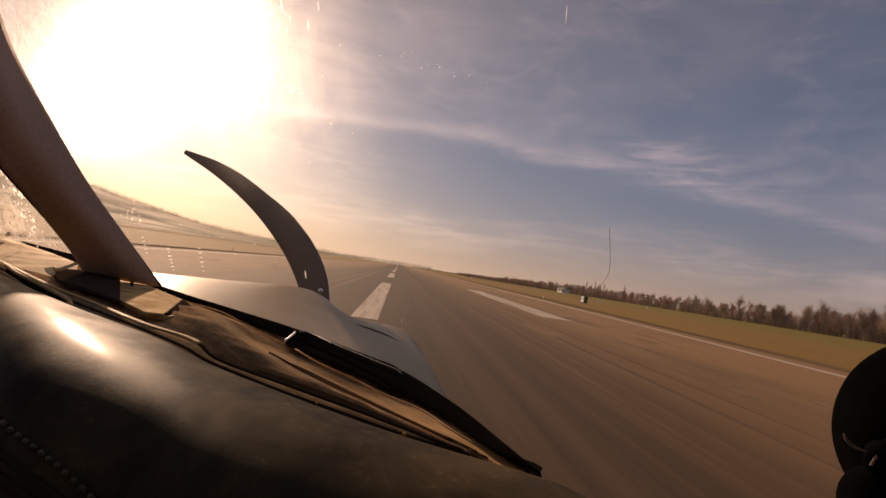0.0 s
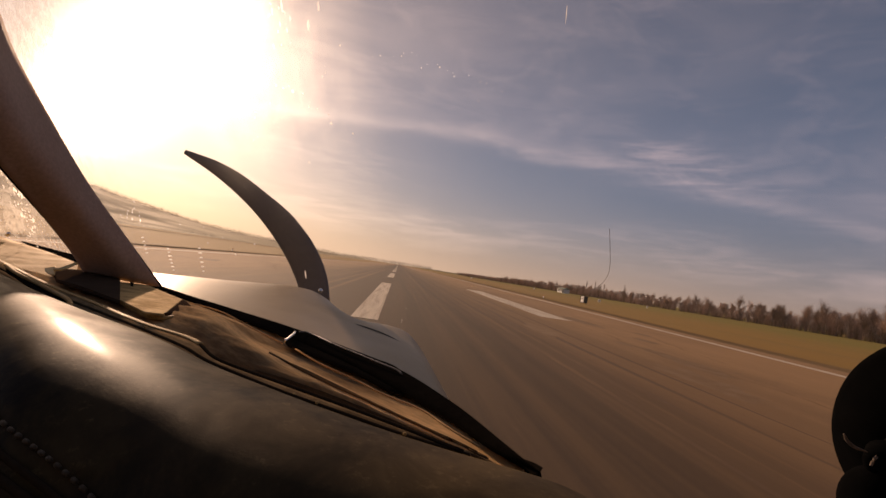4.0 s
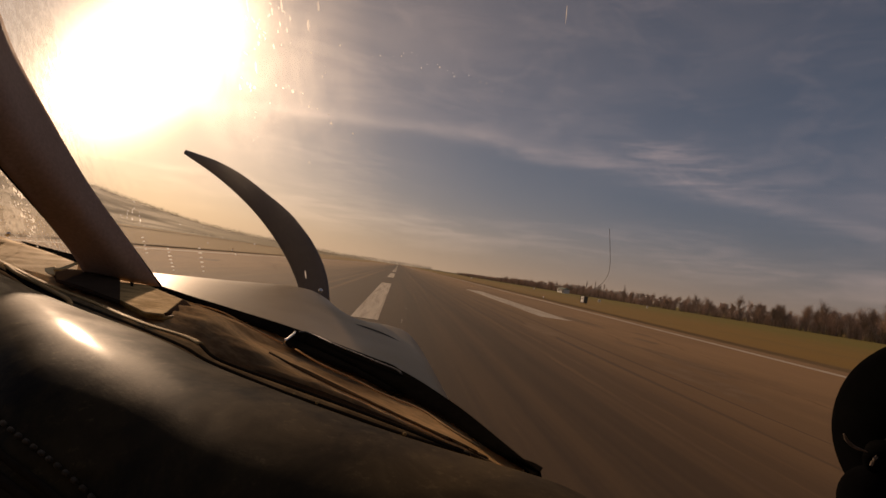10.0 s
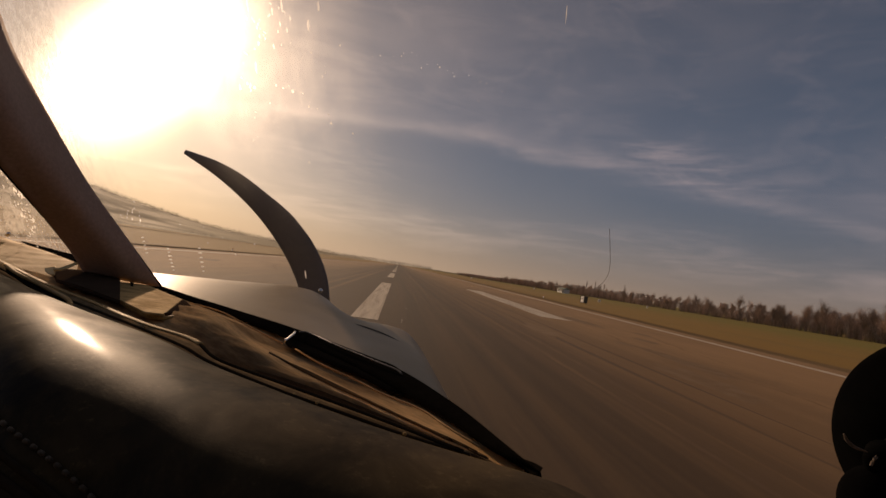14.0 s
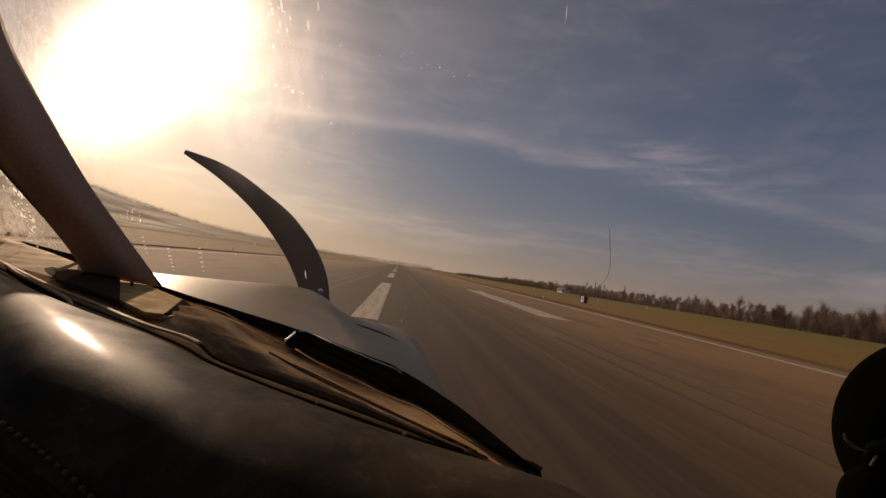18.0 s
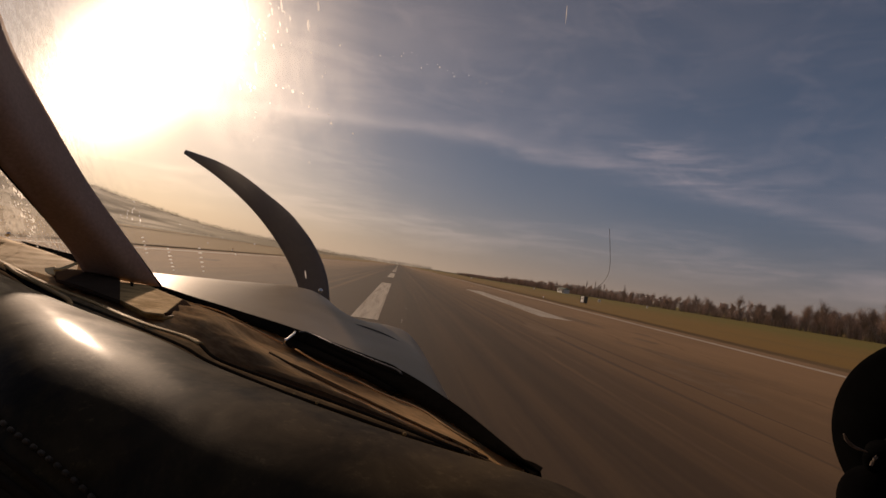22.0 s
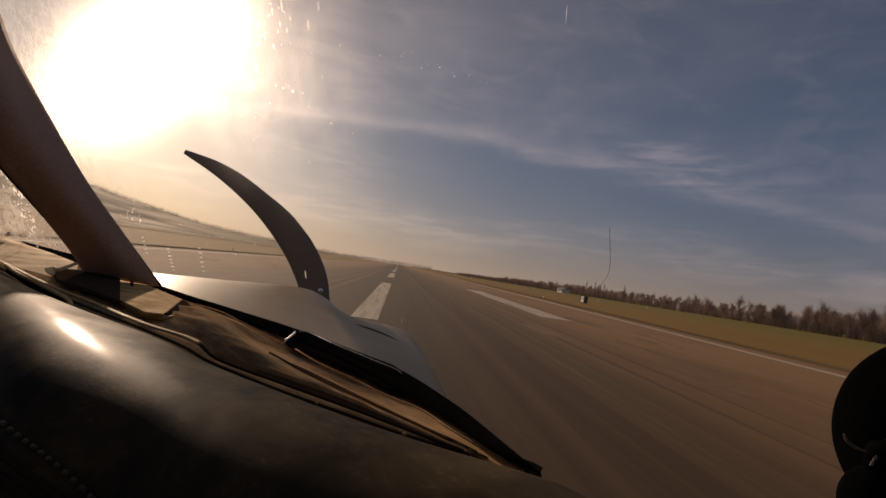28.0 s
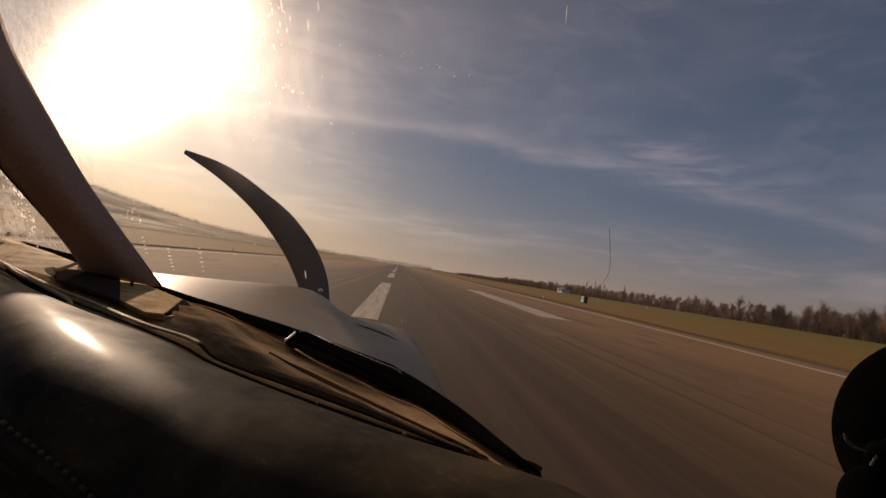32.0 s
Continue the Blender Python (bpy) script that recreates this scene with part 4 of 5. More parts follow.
# windscreen base, gasket and the cloth-covered deck behind it
base_line = [(-0.127, 1.576, 1.780), (0.354, 1.071, 1.780), (0.551, 0.890, 1.780), (0.675, 0.781, 1.780), (0.777, 0.673, 1.780), (0.855, 0.576, 1.780), (0.909, 0.457, 1.780), (0.940, 0.355, 1.780), (0.952, 0.311, 1.780)]
inner_line = [(0.181, 1.207, 1.775), (0.457, 0.952, 1.775), (0.608, 0.804, 1.775), (0.722, 0.685, 1.775), (0.801, 0.588, 1.775), (0.859, 0.499, 1.775), (0.902, 0.424, 1.775), (0.932, 0.352, 1.775), (0.953, 0.323, 1.775)]
outer_low = [(-0.309, 1.875, 1.745), (0.291, 1.217, 1.745), (0.515, 1.009, 1.745), (0.659, 0.876, 1.745), (0.771, 0.763, 1.745), (0.860, 0.655, 1.745), (0.923, 0.529, 1.745), (0.960, 0.416, 1.745), (0.975, 0.369, 1.745)]
bm = bmesh.new()
sheet(bm, [outer_low, base_line, inner_line], 60, 8)
thicken(part("windscreen_gasket", bm, M_GASKET, aeroplane, "black rubber gasket along the windscreen base"), 0.004)

deck_far = [(-0.027, 1.440, 1.777), (0.352, 1.079, 1.772), (0.550, 0.898, 1.770), (0.680, 0.770, 1.768), (0.782, 0.650, 1.768), (0.857, 0.545, 1.768), (0.910, 0.443, 1.768), (0.940, 0.366, 1.768), (0.958, 0.336, 1.770)]
deck_mid = [(0.099, 1.141, 1.774), (0.389, 0.926, 1.775), (0.586, 0.721, 1.778), (0.678, 0.639, 1.772), (0.767, 0.562, 1.768), (0.841, 0.477, 1.768), (0.892, 0.412, 1.768), (0.927, 0.362, 1.768), (0.948, 0.338, 1.769)]
deck_mid2 = [(0.108, 1.054, 1.774), (0.406, 0.825, 1.772), (0.583, 0.657, 1.772), (0.682, 0.573, 1.764), (0.766, 0.502, 1.764), (0.827, 0.456, 1.764), (0.877, 0.408, 1.765), (0.919, 0.367, 1.766), (0.940, 0.338, 1.768)]
deck_near = [(-0.141, 1.235, 1.774), (0.367, 0.804, 1.768), (0.545, 0.665, 1.764), (0.643, 0.580, 1.760), (0.737, 0.509, 1.760), (0.806, 0.461, 1.760), (0.864, 0.419, 1.761), (0.910, 0.376, 1.762), (0.936, 0.345, 1.764)]


deck_span = [(a - b).length for a, b in zip(spline(deck_far, 150), spline(deck_near, 150))]


def wrinkle(u, v):
    """Folds of the loose cloth: it sinks behind the outlet, swells along the middle and bunches up by the post."""
    lean_v = float(np.interp(u, (0.2, 0.3, 0.45, 0.6), (0.20, 0.26, 0.46, 0.55)))
    wide = deck_span[min(150, int(u * 150))]
    swell = 0.048 * wide * (0.30 + math.sin(2 * math.pi * (v - lean_v))) * min(1.0, max(0.0, (u - 0.16) / 0.1))
    bunch = math.exp(-((u - 0.33) / 0.09) ** 2) * math.sin(v * 6.0 + u * 26.0) * 0.0030
    fine = 0.0036 * noise.noise(Vector((u * 4.0, v * 8.0, 2.0))) + 0.0020 * noise.noise(Vector((u * 16, v * 11, 0))) + 0.0007 * noise.noise(Vector((u * 24, v * 26, 5)))
    edge = min(1.0, v * 5, (1 - v) * 5)
    return (swell + bunch + fine * min(1.0, wide / 0.2)) * edge


bm = bmesh.new()
sheet(bm, [deck_far, deck_mid, deck_mid2, deck_near], 150, 44, wrinkle)
deck = thicken(part("deck_cover", bm, M_DECK, aeroplane, "dusty brown wrinkled cloth on the coaming"), 0.004)
seam([(0.500, 0.861, 1.782), (0.539, 0.837, 1.782), (0.583, 0.790, 1.783), (0.629, 0.727, 1.783), (0.679, 0.662, 1.782), (0.712, 0.625, 1.781)], 0.0011, deck, "piping", M_DECK, "raised piping along the cloth")
seam([(0.733, 0.603, 1.78), (0.771, 0.544, 1.78), (0.816, 0.491, 1.78), (0.841, 0.456, 1.78), (0.878, 0.419, 1.78), (0.896, 0.383, 1.78), (0.917, 0.346, 1.78)], 0.0009, deck, "piping", M_DECK, "raised piping along the cloth")

ribs = [spline(r, 150) for r in (deck_far, deck_mid, deck_mid2, deck_near)]
across = [spline([r[i] for r in ribs], 44) for i in range(151)]


def deck_stripe(u0, u1, v0, v1, mat, label, lift):
    """A strip of a darker tone laid along the cloth."""
    rails = []
    for k in range(4):
        v = v0 + (v1 - v0) * k / 3
        rails.append([across[i][round(v)] + Vector((0, 0, lift + wrinkle(i / 150, v / 44))) for i in range(u0, u1 + 1, 6)])
    bm = bmesh.new()
    sheet(bm, rails, 60, 6)
    thicken(part("binding_strip", bm, mat, deck, label), 0.0015)


deck_stripe(62, 138, 20, 21, M_STRIPE, "narrow dark stripe", 0.0012)
deck_stripe(66, 150, 38, 42, M_STRIPE, "dark brown stripe along the cloth", 0.0016)

# raised trim rails between deck and padded coaming
rail_a = [(-0.032, 1.110, 1.792), (0.291, 0.812, 1.790), (0.436, 0.697, 1.788), (0.550, 0.606, 1.786), (0.629, 0.559, 1.784), (0.675, 0.510, 1.778), (0.750, 0.470, 1.773), (0.807, 0.436, 1.771), (0.863, 0.398, 1.770), (0.909, 0.364, 1.769)]
rail_b = [(0.065, 0.990, 1.790), (0.335, 0.750, 1.788), (0.464, 0.653, 1.786), (0.564, 0.580, 1.784), (0.632, 0.531, 1.781), (0.672, 0.501, 1.776), (0.749, 0.455, 1.771), (0.810, 0.420, 1.769), (0.863, 0.388, 1.768), (0.914, 0.363, 1.767)]
for first, last, mat, label in ((0, 38, M_TRIM, "worn brown trim rail"), (38, 80, M_DARK_TRIM, "dark rubber trim rail")):
    bm = bmesh.new()
    tube(bm, spline(rail_a, 80)[first:last + 1], 0.0042 if first == 0 else 0.0020, 10, 0.32 if first == 0 else 0.7)
    part("trim_rail", bm, mat, aeroplane, label)
bm = bmesh.new()
tube(bm, spline(rail_b, 80), 0.0020, 8, 0.7)
part("trim_rail", bm, M_DARK_TRIM, aeroplane, "dark rubber trim rail")
band_top = [(-0.128, 1.234, 1.776), (0.236, 0.895, 1.776), (0.396, 0.769, 1.774), (0.521, 0.668, 1.772), (0.610, 0.610, 1.770), (0.662, 0.545, 1.768), (0.747, 0.488, 1.767), (0.807, 0.446, 1.767), (0.863, 0.405, 1.767), (0.914, 0.366, 1.767)]
band_low = [(0.004, 1.070, 1.772), (0.303, 0.800, 1.772), (0.437, 0.702, 1.770), (0.543, 0.626, 1.768), (0.616, 0.569, 1.766), (0.660, 0.529, 1.764), (0.747, 0.468, 1.763), (0.810, 0.426, 1.763), (0.866, 0.392, 1.763), (0.919, 0.365, 1.763)]
bm = bmesh.new()
sheet(bm, [band_top, band_low], 60, 4)
thicken(part("trim_band", bm, M_BAND, aeroplane, "dark trim band below the rails"), 0.003)
for spot in ((0.694, 0.494, 1.771), (0.766, 0.447, 1.771), (0.789, 0.431, 1.771), (0.865, 0.380, 1.771), (0.547, 0.625, 1.777)):
    bm = bmesh.new()
    bmesh.ops.create_uvsphere(bm, u_segments=8, v_segments=6, radius=0.0016, matrix=Matrix.Translation(spot))
    part("rivet", bm, M_TRIM, deck, "small bright rivet")

# padded leather coaming close to the eye
crest = [(0.280, 0.690, 1.824), (0.481, 0.525, 1.818), (0.574, 0.464, 1.8145), (0.644, 0.422, 1.812), (0.693, 0.382, 1.811), (0.721, 0.357, 1.810), (0.776, 0.320, 1.808), (0.819, 0.291, 1.808),
         (0.859, 0.266, 1.808), (0.894, 0.249, 1.808), (0.932, 0.233, 1.807), (0.946, 0.213, 1.807)]
tuck = [(-0.089, 1.143, 1.769), (0.283, 0.817, 1.769), (0.444, 0.691, 1.769), (0.556, 0.612, 1.769), (0.627, 0.554, 1.769), (0.670, 0.511, 1.769), (0.751, 0.448, 1.769), (0.811, 0.407, 1.769), (0.867, 0.372, 1.769), (0.915, 0.348, 1.769), (0.969, 0.326, 1.769), (0.988, 0.298, 1.769)]


def eased(values, passes):
    """Evens out a row of numbers, its ends held."""
    v = np.array(values, dtype=float)
    for _ in range(passes):
        v[1:-1] = v[1:-1] * 0.5 + (v[:-2] + v[2:]) * 0.25
    return v


PAD_TURN = eased(np.interp(np.linspace(0, 11, 97), range(12), (-50, -57, -62, -66, -68, -69, -72, -74, -76, -78, -83, -90)), 160)
PAD_WIDTH = eased(np.interp(np.linspace(0, 11, 97), range(12), (0.66, 0.40, 0.31, 0.26, 0.23, 0.21, 0.17, 0.14, 0.115, 0.10, 0.09, 0.08)), 60)
PAD_FLAT = eased(np.interp(np.linspace(0, 11, 97), range(12), (2.4, 1.2, 0.3, 0, 0, 0, 0, 0, 0, 0, 0, 0)), 60)
PAD_ROUND = eased(np.interp(np.linspace(0, 1, 72), (0, 0.2, 0.42, 0.62, 0.76, 0.9, 1), (-6, -4, 1, 8, 20, 50, 90)), 40)


def pad_section(q, u):
    """The padding's round from the crest over the top and down its front, at u along the crest."""
    a = radians(PAD_TURN[u])
    step = PAD_WIDTH[u] / 72
    out = [q.copy()]
    for j in range(72):
        t = radians(PAD_ROUND[j] + PAD_FLAT[u])
        out.append(out[-1] + Vector((math.cos(a) * math.cos(t), math.sin(a) * math.cos(t), -math.sin(t))) * step)
    return out


crest_line = np.array(spline(crest, 96))
crest_line = np.stack([eased(crest_line[:, k], 120 if k == 2 else 24) for k in range(3)], 1)
folds = [pad_section(Vector(q), i) for i, q in enumerate(crest_line)]
bm = bmesh.new()
lattice = [[bm.verts.new(q) for q in row] for row in folds]
for i in range(96):
    for j in range(72):
        bm.faces.new((lattice[i][j], lattice[i + 1][j], lattice[i + 1][j + 1], lattice[i][j + 1]))
coaming = thicken(part("padded_coaming", bm, M_DASH, aeroplane, "black padded leather coaming with stitched seam"), 0.006)

bm = bmesh.new()
sheet(bm, [[Vector(q) - Vector((0, 0, 0.003)) for q in crest], tuck], 96, 4)
thicken(part("tuck", bm, M_DARK_TRIM, coaming, "dark edge of the padding tucked down to the deck"), 0.002)

# stitched seam low on the padding
def along(row, lift, steps):
    """A line round the padding that sinks a little from fold to fold."""
    out = []
    for i in range(steps + 1):
        u = 4 + 24 * i / steps
        k, j = int(u), row + (u - 9) * 0.6
        n = int(j)
        q = folds[k][n].lerp(folds[k][n + 1], j - n).lerp(folds[k + 1][n].lerp(folds[k + 1][n + 1], j - n), u - k)
        out.append(q + Vector((-0.3, -0.8, 0.5)) * lift)
    return out


line = along(55.0, 0.0004, 60)
for i in range(0, 60, 3):
    bm = bmesh.new()
    a, c = line[i], line[i + 2]
    tube(bm, [a, a.lerp(c, 0.2) + Vector((0, -0.0005, 0.0006)), a.lerp(c, 0.8) + Vector((0, -0.0005, 0.0006)), c], [0.0004, 0.0011, 0.0011, 0.0004], 8)
    part("stitch", bm, M_THREAD, coaming, "golden-brown thread stitch")
for row, rad in ((57.6, 0.0016), (59.4, 0.0020)):
    bm = bmesh.new()
    tube(bm, along(row, 0.0008, 40), rad, 8)
    part("welt", bm, M_DARK_TRIM, coaming, "rolled leather welt below the stitching")

# defroster outlet: black slot with a bright bar
slot = [(0.705, 0.677, 1.774), (0.707, 0.765, 1.776), (0.756, 0.714, 1.776), (0.810, 0.648, 1.776), (0.857, 0.597, 1.776), (0.866, 0.506, 1.774)]
slot_low = [(0.714, 0.658, 1.773), (0.757, 0.614, 1.773), (0.790, 0.575, 1.773), (0.819, 0.545, 1.773), (0.851, 0.498, 1.773), (0.865, 0.488, 1.773)]
bm = bmesh.new()
sheet(bm, [slot, slot_low], 30, 6)
outlet = thicken(part("defroster_outlet", bm, M_GASKET, aeroplane, "black defroster outlet in the coaming deck"), 0.003)
bm = bmesh.new()
tube(bm, spline([(0.716, 0.705, 1.784), (0.728, 0.711, 1.784), (0.772, 0.649, 1.784), (0.805, 0.608, 1.784), (0.830, 0.576, 1.784), (0.855, 0.545, 1.784), (0.862, 0.534, 1.782)], 48), 0.0011, 8)
part("outlet_bar", bm, M_BAR, outlet, "glossy dark bar round the outlet")
bm = bmesh.new()
tube(bm, spline([(0.709, 0.653, 1.779), (0.710, 0.674, 1.780), (0.709, 0.714, 1.781)], 10), 0.0019, 8)
part("outlet_clip", bm, M_CHROME, outlet, "bright metal clip")
# windscreen post
post_l = [(0.252, 0.626, 2.052), (0.244, 0.713, 1.991), (0.238, 0.767, 1.955), (0.230, 0.842, 1.916), (0.224, 0.929, 1.867), (0.215, 1.004, 1.824), (0.207, 1.058, 1.789)]
post_r = [(0.263, 0.626, 2.199), (0.247, 0.691, 2.168), (0.234, 0.756, 2.119), (0.237, 0.832, 2.056), (0.262, 0.918, 1.963), (0.306, 0.994, 1.872), (0.360, 1.058, 1.779)]
post_m = [(0.290, 0.583, 2.116), (0.279, 0.659, 2.075), (0.273, 0.713, 2.032), (0.269, 0.788, 1.981), (0.274, 0.875, 1.918), (0.292, 0.950, 1.851), (0.300, 1.026, 1.788)]
bm = bmesh.new()
sheet(bm, [post_l, post_m, post_r], 40, 12)
post = thicken(part("windscreen_post", bm, M_POST, aeroplane, "brown-grey trimmed windscreen post"), 0.008, 0.0)
bm = bmesh.new()
tube(bm, spline(post_r, 40), 0.003, 8)
part("post_edge", bm, M_GASKET, post, "black edge seal")
bm = bmesh.new()
tube(bm, spline(post_l, 40), 0.003, 8)
part("post_edge", bm, M_GASKET, post, "black edge seal")

# side deck beyond the post, with its clip and screw
bm = bmesh.new()
sheet(bm, [[(-0.479, 1.600, 1.820), (-0.317, 1.520, 1.805), (-0.122, 1.400, 1.795), (0.073, 1.250, 1.785)],
           [(-0.156, 1.220, 1.785), (-0.042, 1.170, 1.782), (0.106, 1.080, 1.776), (0.245, 0.980, 1.774)],
           [(0.030, 1.000, 1.774), (0.135, 0.970, 1.764), (0.240, 0.920, 1.756), (0.345, 0.860, 1.751)]], 30, 12, lambda u, v: 0.0006 * math.sin(u * 9 + v * 5))
side_deck = thicken(part("side_deck", bm, M_SIDE, aeroplane, "dusty brown cloth on the side deck"), 0.004)
bm = bmesh.new()
sheet(bm, [[(-0.425, 1.753, 1.786), (-0.224, 1.596, 1.786), (-0.074, 1.48, 1.786)], [(-0.252, 1.565, 1.786), (-0.093, 1.425, 1.786), (0.06, 1.267, 1.786)]], 12, 4)
thicken(part("sill_gasket", bm, M_GASKET, side_deck, "black sill gasket"), 0.003)
bm = bmesh.new()
tube(bm, [(-0.253, 1.460, 1.816), (-0.235, 1.440, 1.822)], [0.006, 0.004], 10)
part("screw", bm, M_CHROME, side_deck, "bright screw head")
bm = bmesh.new()
sheet(bm, [[(0.236, 0.900, 1.802), (0.252, 0.900, 1.807)], [(0.244, 0.890, 1.797), (0.260, 0.890, 1.801)], [(0.261, 0.880, 1.793), (0.266, 0.880, 1.795)]], 6, 6)
thicken(part("clip", bm, M_BRASS, side_deck, "bent bright clip"), 0.002)
bm = bmesh.new()
tube(bm, spline([(0.261, 0.885, 1.802), (0.270, 0.890, 1.805), (0.267, 0.930, 1.814)], 12), 0.003, 6)
part("clip_wire", bm, M_BRASS, side_deck)

# bracket at the foot of the post
def plate(outline, thick, bevel):
    """A flat plate with softened edges, its upper face along the outline."""
    bm = bmesh.new()
    top = [bm.verts.new(q) for q in outline]
    low = [bm.verts.new(Vector(q) - Vector((0, 0, thick))) for q in outline]
    k = len(outline)
    bm.faces.new(top), bm.faces.new(low[::-1])
    for i in range(k):
        bm.faces.new((top[i], low[i], low[(i + 1) % k], top[(i + 1) % k]))
    bmesh.ops.bevel(bm, geom=list(bm.edges), offset=bevel, segments=2, affect="EDGES", profile=0.5)
    return bm


bracket = part("post_bracket", plate([(0.140, 1.071, 1.781), (0.202, 1.198, 1.781), (0.287, 1.100, 1.781), (0.472, 0.899, 1.781), (0.536, 0.693, 1.785), (0.512, 0.690, 1.785), (0.439, 0.765, 1.785), (0.335, 0.851, 1.785), (0.259, 0.906, 1.785)], 0.004, 0.0012), M_BRACKET, aeroplane, "tan worn bracket plate at the foot of the windscreen post", smooth=False)
# cheek that turns from the sun, its shade put into the colour
bm = bmesh.new()
sheet(bm, [[(0.536, 0.693, 1.785), (0.511, 0.779, 1.784), (0.472, 0.899, 1.781)], [(0.530, 0.711, 1.780), (0.529, 0.766, 1.780), (0.487, 0.887, 1.778)], [(0.518, 0.747, 1.772), (0.531, 0.787, 1.772), (0.491, 0.894, 1.772)]], 10, 6)
thicken(part("bracket_cheek", bm, M_SHADE, bracket, "bracket cheek darkened for its shade"), 0.002)
bm = bmesh.new()
tube(bm, spline([(0.343, 0.863, 1.778), (0.382, 0.834, 1.778), (0.424, 0.794, 1.778), (0.470, 0.742, 1.778), (0.504, 0.709, 1.778), (0.525, 0.700, 1.778), (0.537, 0.711, 1.778), (0.544, 0.748, 1.780), (0.549, 0.789, 1.781)], 40),
     [0.0020 + 0.0016 * math.sin(math.pi * k / 40) for k in range(41)], 10)
part("bracket_lip", bm, M_TRIM, bracket, "worn bright bracket lip")
# the post's shadow on the bracket, added as a dark plate
part("post_shadow", plate([(0.147, 1.052, 1.787), (0.227, 1.150, 1.787), (0.449, 0.746, 1.787), (0.348, 0.830, 1.787), (0.268, 0.885, 1.787)], 0.006, 0.0015), M_SHADE, bracket, "dark plate painted as the post's shadow", smooth=False)
bm = bmesh.new()
tube(bm, spline([(0.216, 1.172, 1.785), (0.239, 1.149, 1.785), (0.281, 1.102, 1.785)], 10), 0.0030, 8)
part("bracket_pin", bm, M_BRASS, bracket, "bright pin along the bracket's edge")
part("bracket_slot", plate([(0.248, 1.149, 1.782), (0.276, 1.116, 1.782), (0.355, 0.960, 1.784), (0.344, 0.972, 1.784)], 0.001, 0.0002), M_GASKET, bracket, "dark slot", smooth=False)

# loose flap of the padding; a dark strip paints the shade of its pocket
bm = bmesh.new()
sheet(bm, [[(0.211, 0.847, 1.801), (0.295, 0.759, 1.801), (0.362, 0.698, 1.801), (0.422, 0.641, 1.801), (0.464, 0.602, 1.801)], [(0.250, 0.800, 1.797), (0.330, 0.720, 1.797), (0.400, 0.652, 1.797), (0.450, 0.606, 1.797), (0.492, 0.572, 1.797)]], 20, 4)
pocket = thicken(part("pocket", bm, M_GASKET, coaming, "dark strip painted for the shade in the pocket"), 0.002)
bm = bmesh.new()
tube(bm, spline([(0.211, 0.847, 1.803), (0.295, 0.759, 1.803), (0.362, 0.698, 1.803), (0.422, 0.641, 1.803), (0.464, 0.602, 1.803), (0.488, 0.574, 1.802), (0.490, 0.566, 1.800)], 40), 0.0026, 8)
part("pocket_edge", bm, M_TRIM, pocket, "pale worn edge of the pocket")

# acrylic windscreen: it follows the gasket round the deck and leans back to the roof edge
run, lean = Vector((0.643, -0.765, 0.0)), Vector((-0.175, -0.145, 0.56))
pane_foot = [(-0.90, 1.52, 1.781), (-0.70, 1.68, 1.781), (-0.50, 1.74, 1.781), (-0.36, 1.73, 1.781), (-0.25, 1.68, 1.781), (-0.127, 1.580, 1.781), (0.120, 1.318, 1.781), (0.354, 1.075, 1.781), (0.551, 0.894, 1.781),
             (0.675, 0.785, 1.781), (0.777, 0.677, 1.781), (0.855, 0.580, 1.781), (0.909, 0.461, 1.781), (0.942, 0.362, 1.781), (0.985, 0.283, 1.781), (1.074, 0.184, 1.781), (1.20, 0.07, 1.781)]
bm = bmesh.new()
sheet(bm, [[Vector(q) + lean * v for q in pane_foot] for v in (-0.02, 1.4)], 96, 12)
screen = part("windscreen", bm, M_GLASS, aeroplane, "clear dusty acrylic windscreen")
screen.visible_shadow = False
pane_out = lean.cross(run).normalized()

# yarn stuck to the pane, its loose end blown aside
bm = bmesh.new()
tube(bm, spline([(0.942, 0.235, 1.934), (0.945, 0.238, 1.9245), (0.947, 0.240, 1.917), (0.948, 0.243, 1.911), (0.947, 0.247, 1.906), (0.944, 0.2545, 1.901)], 36), [0.00010 + 0.00003 * (k % 3) for k in range(37)], 5)
part("yarn", bm, M_YARN, screen, "thin dark yarn on the windscreen")

# dried droplets and scratches in the acrylic
rng = random.Random(21)
verts, faces = [], []
a1, b1 = run.normalized(), pane_out.cross(run).normalized()


def fleck(q, length, width, turn):
    """A raised chip or droplet that stands square to the low sun."""
    d = (a1 * math.cos(turn) + b1 * math.sin(turn))
    d = (d - SUN_DIR * d.dot(SUN_DIR)).normalized()
    e = SUN_DIR.cross(d)
    k = len(verts)
    q = q - pane_out * 0.0015
    for i in range(8):
        t = 2 * math.pi * i / 8
        v = q + d * math.cos(t) * length * rng.uniform(0.75, 1.1) + e * math.sin(t) * width * rng.uniform(0.75, 1.1)
        verts.append(tuple(v))
    faces.append(tuple(range(k, k + 8)))


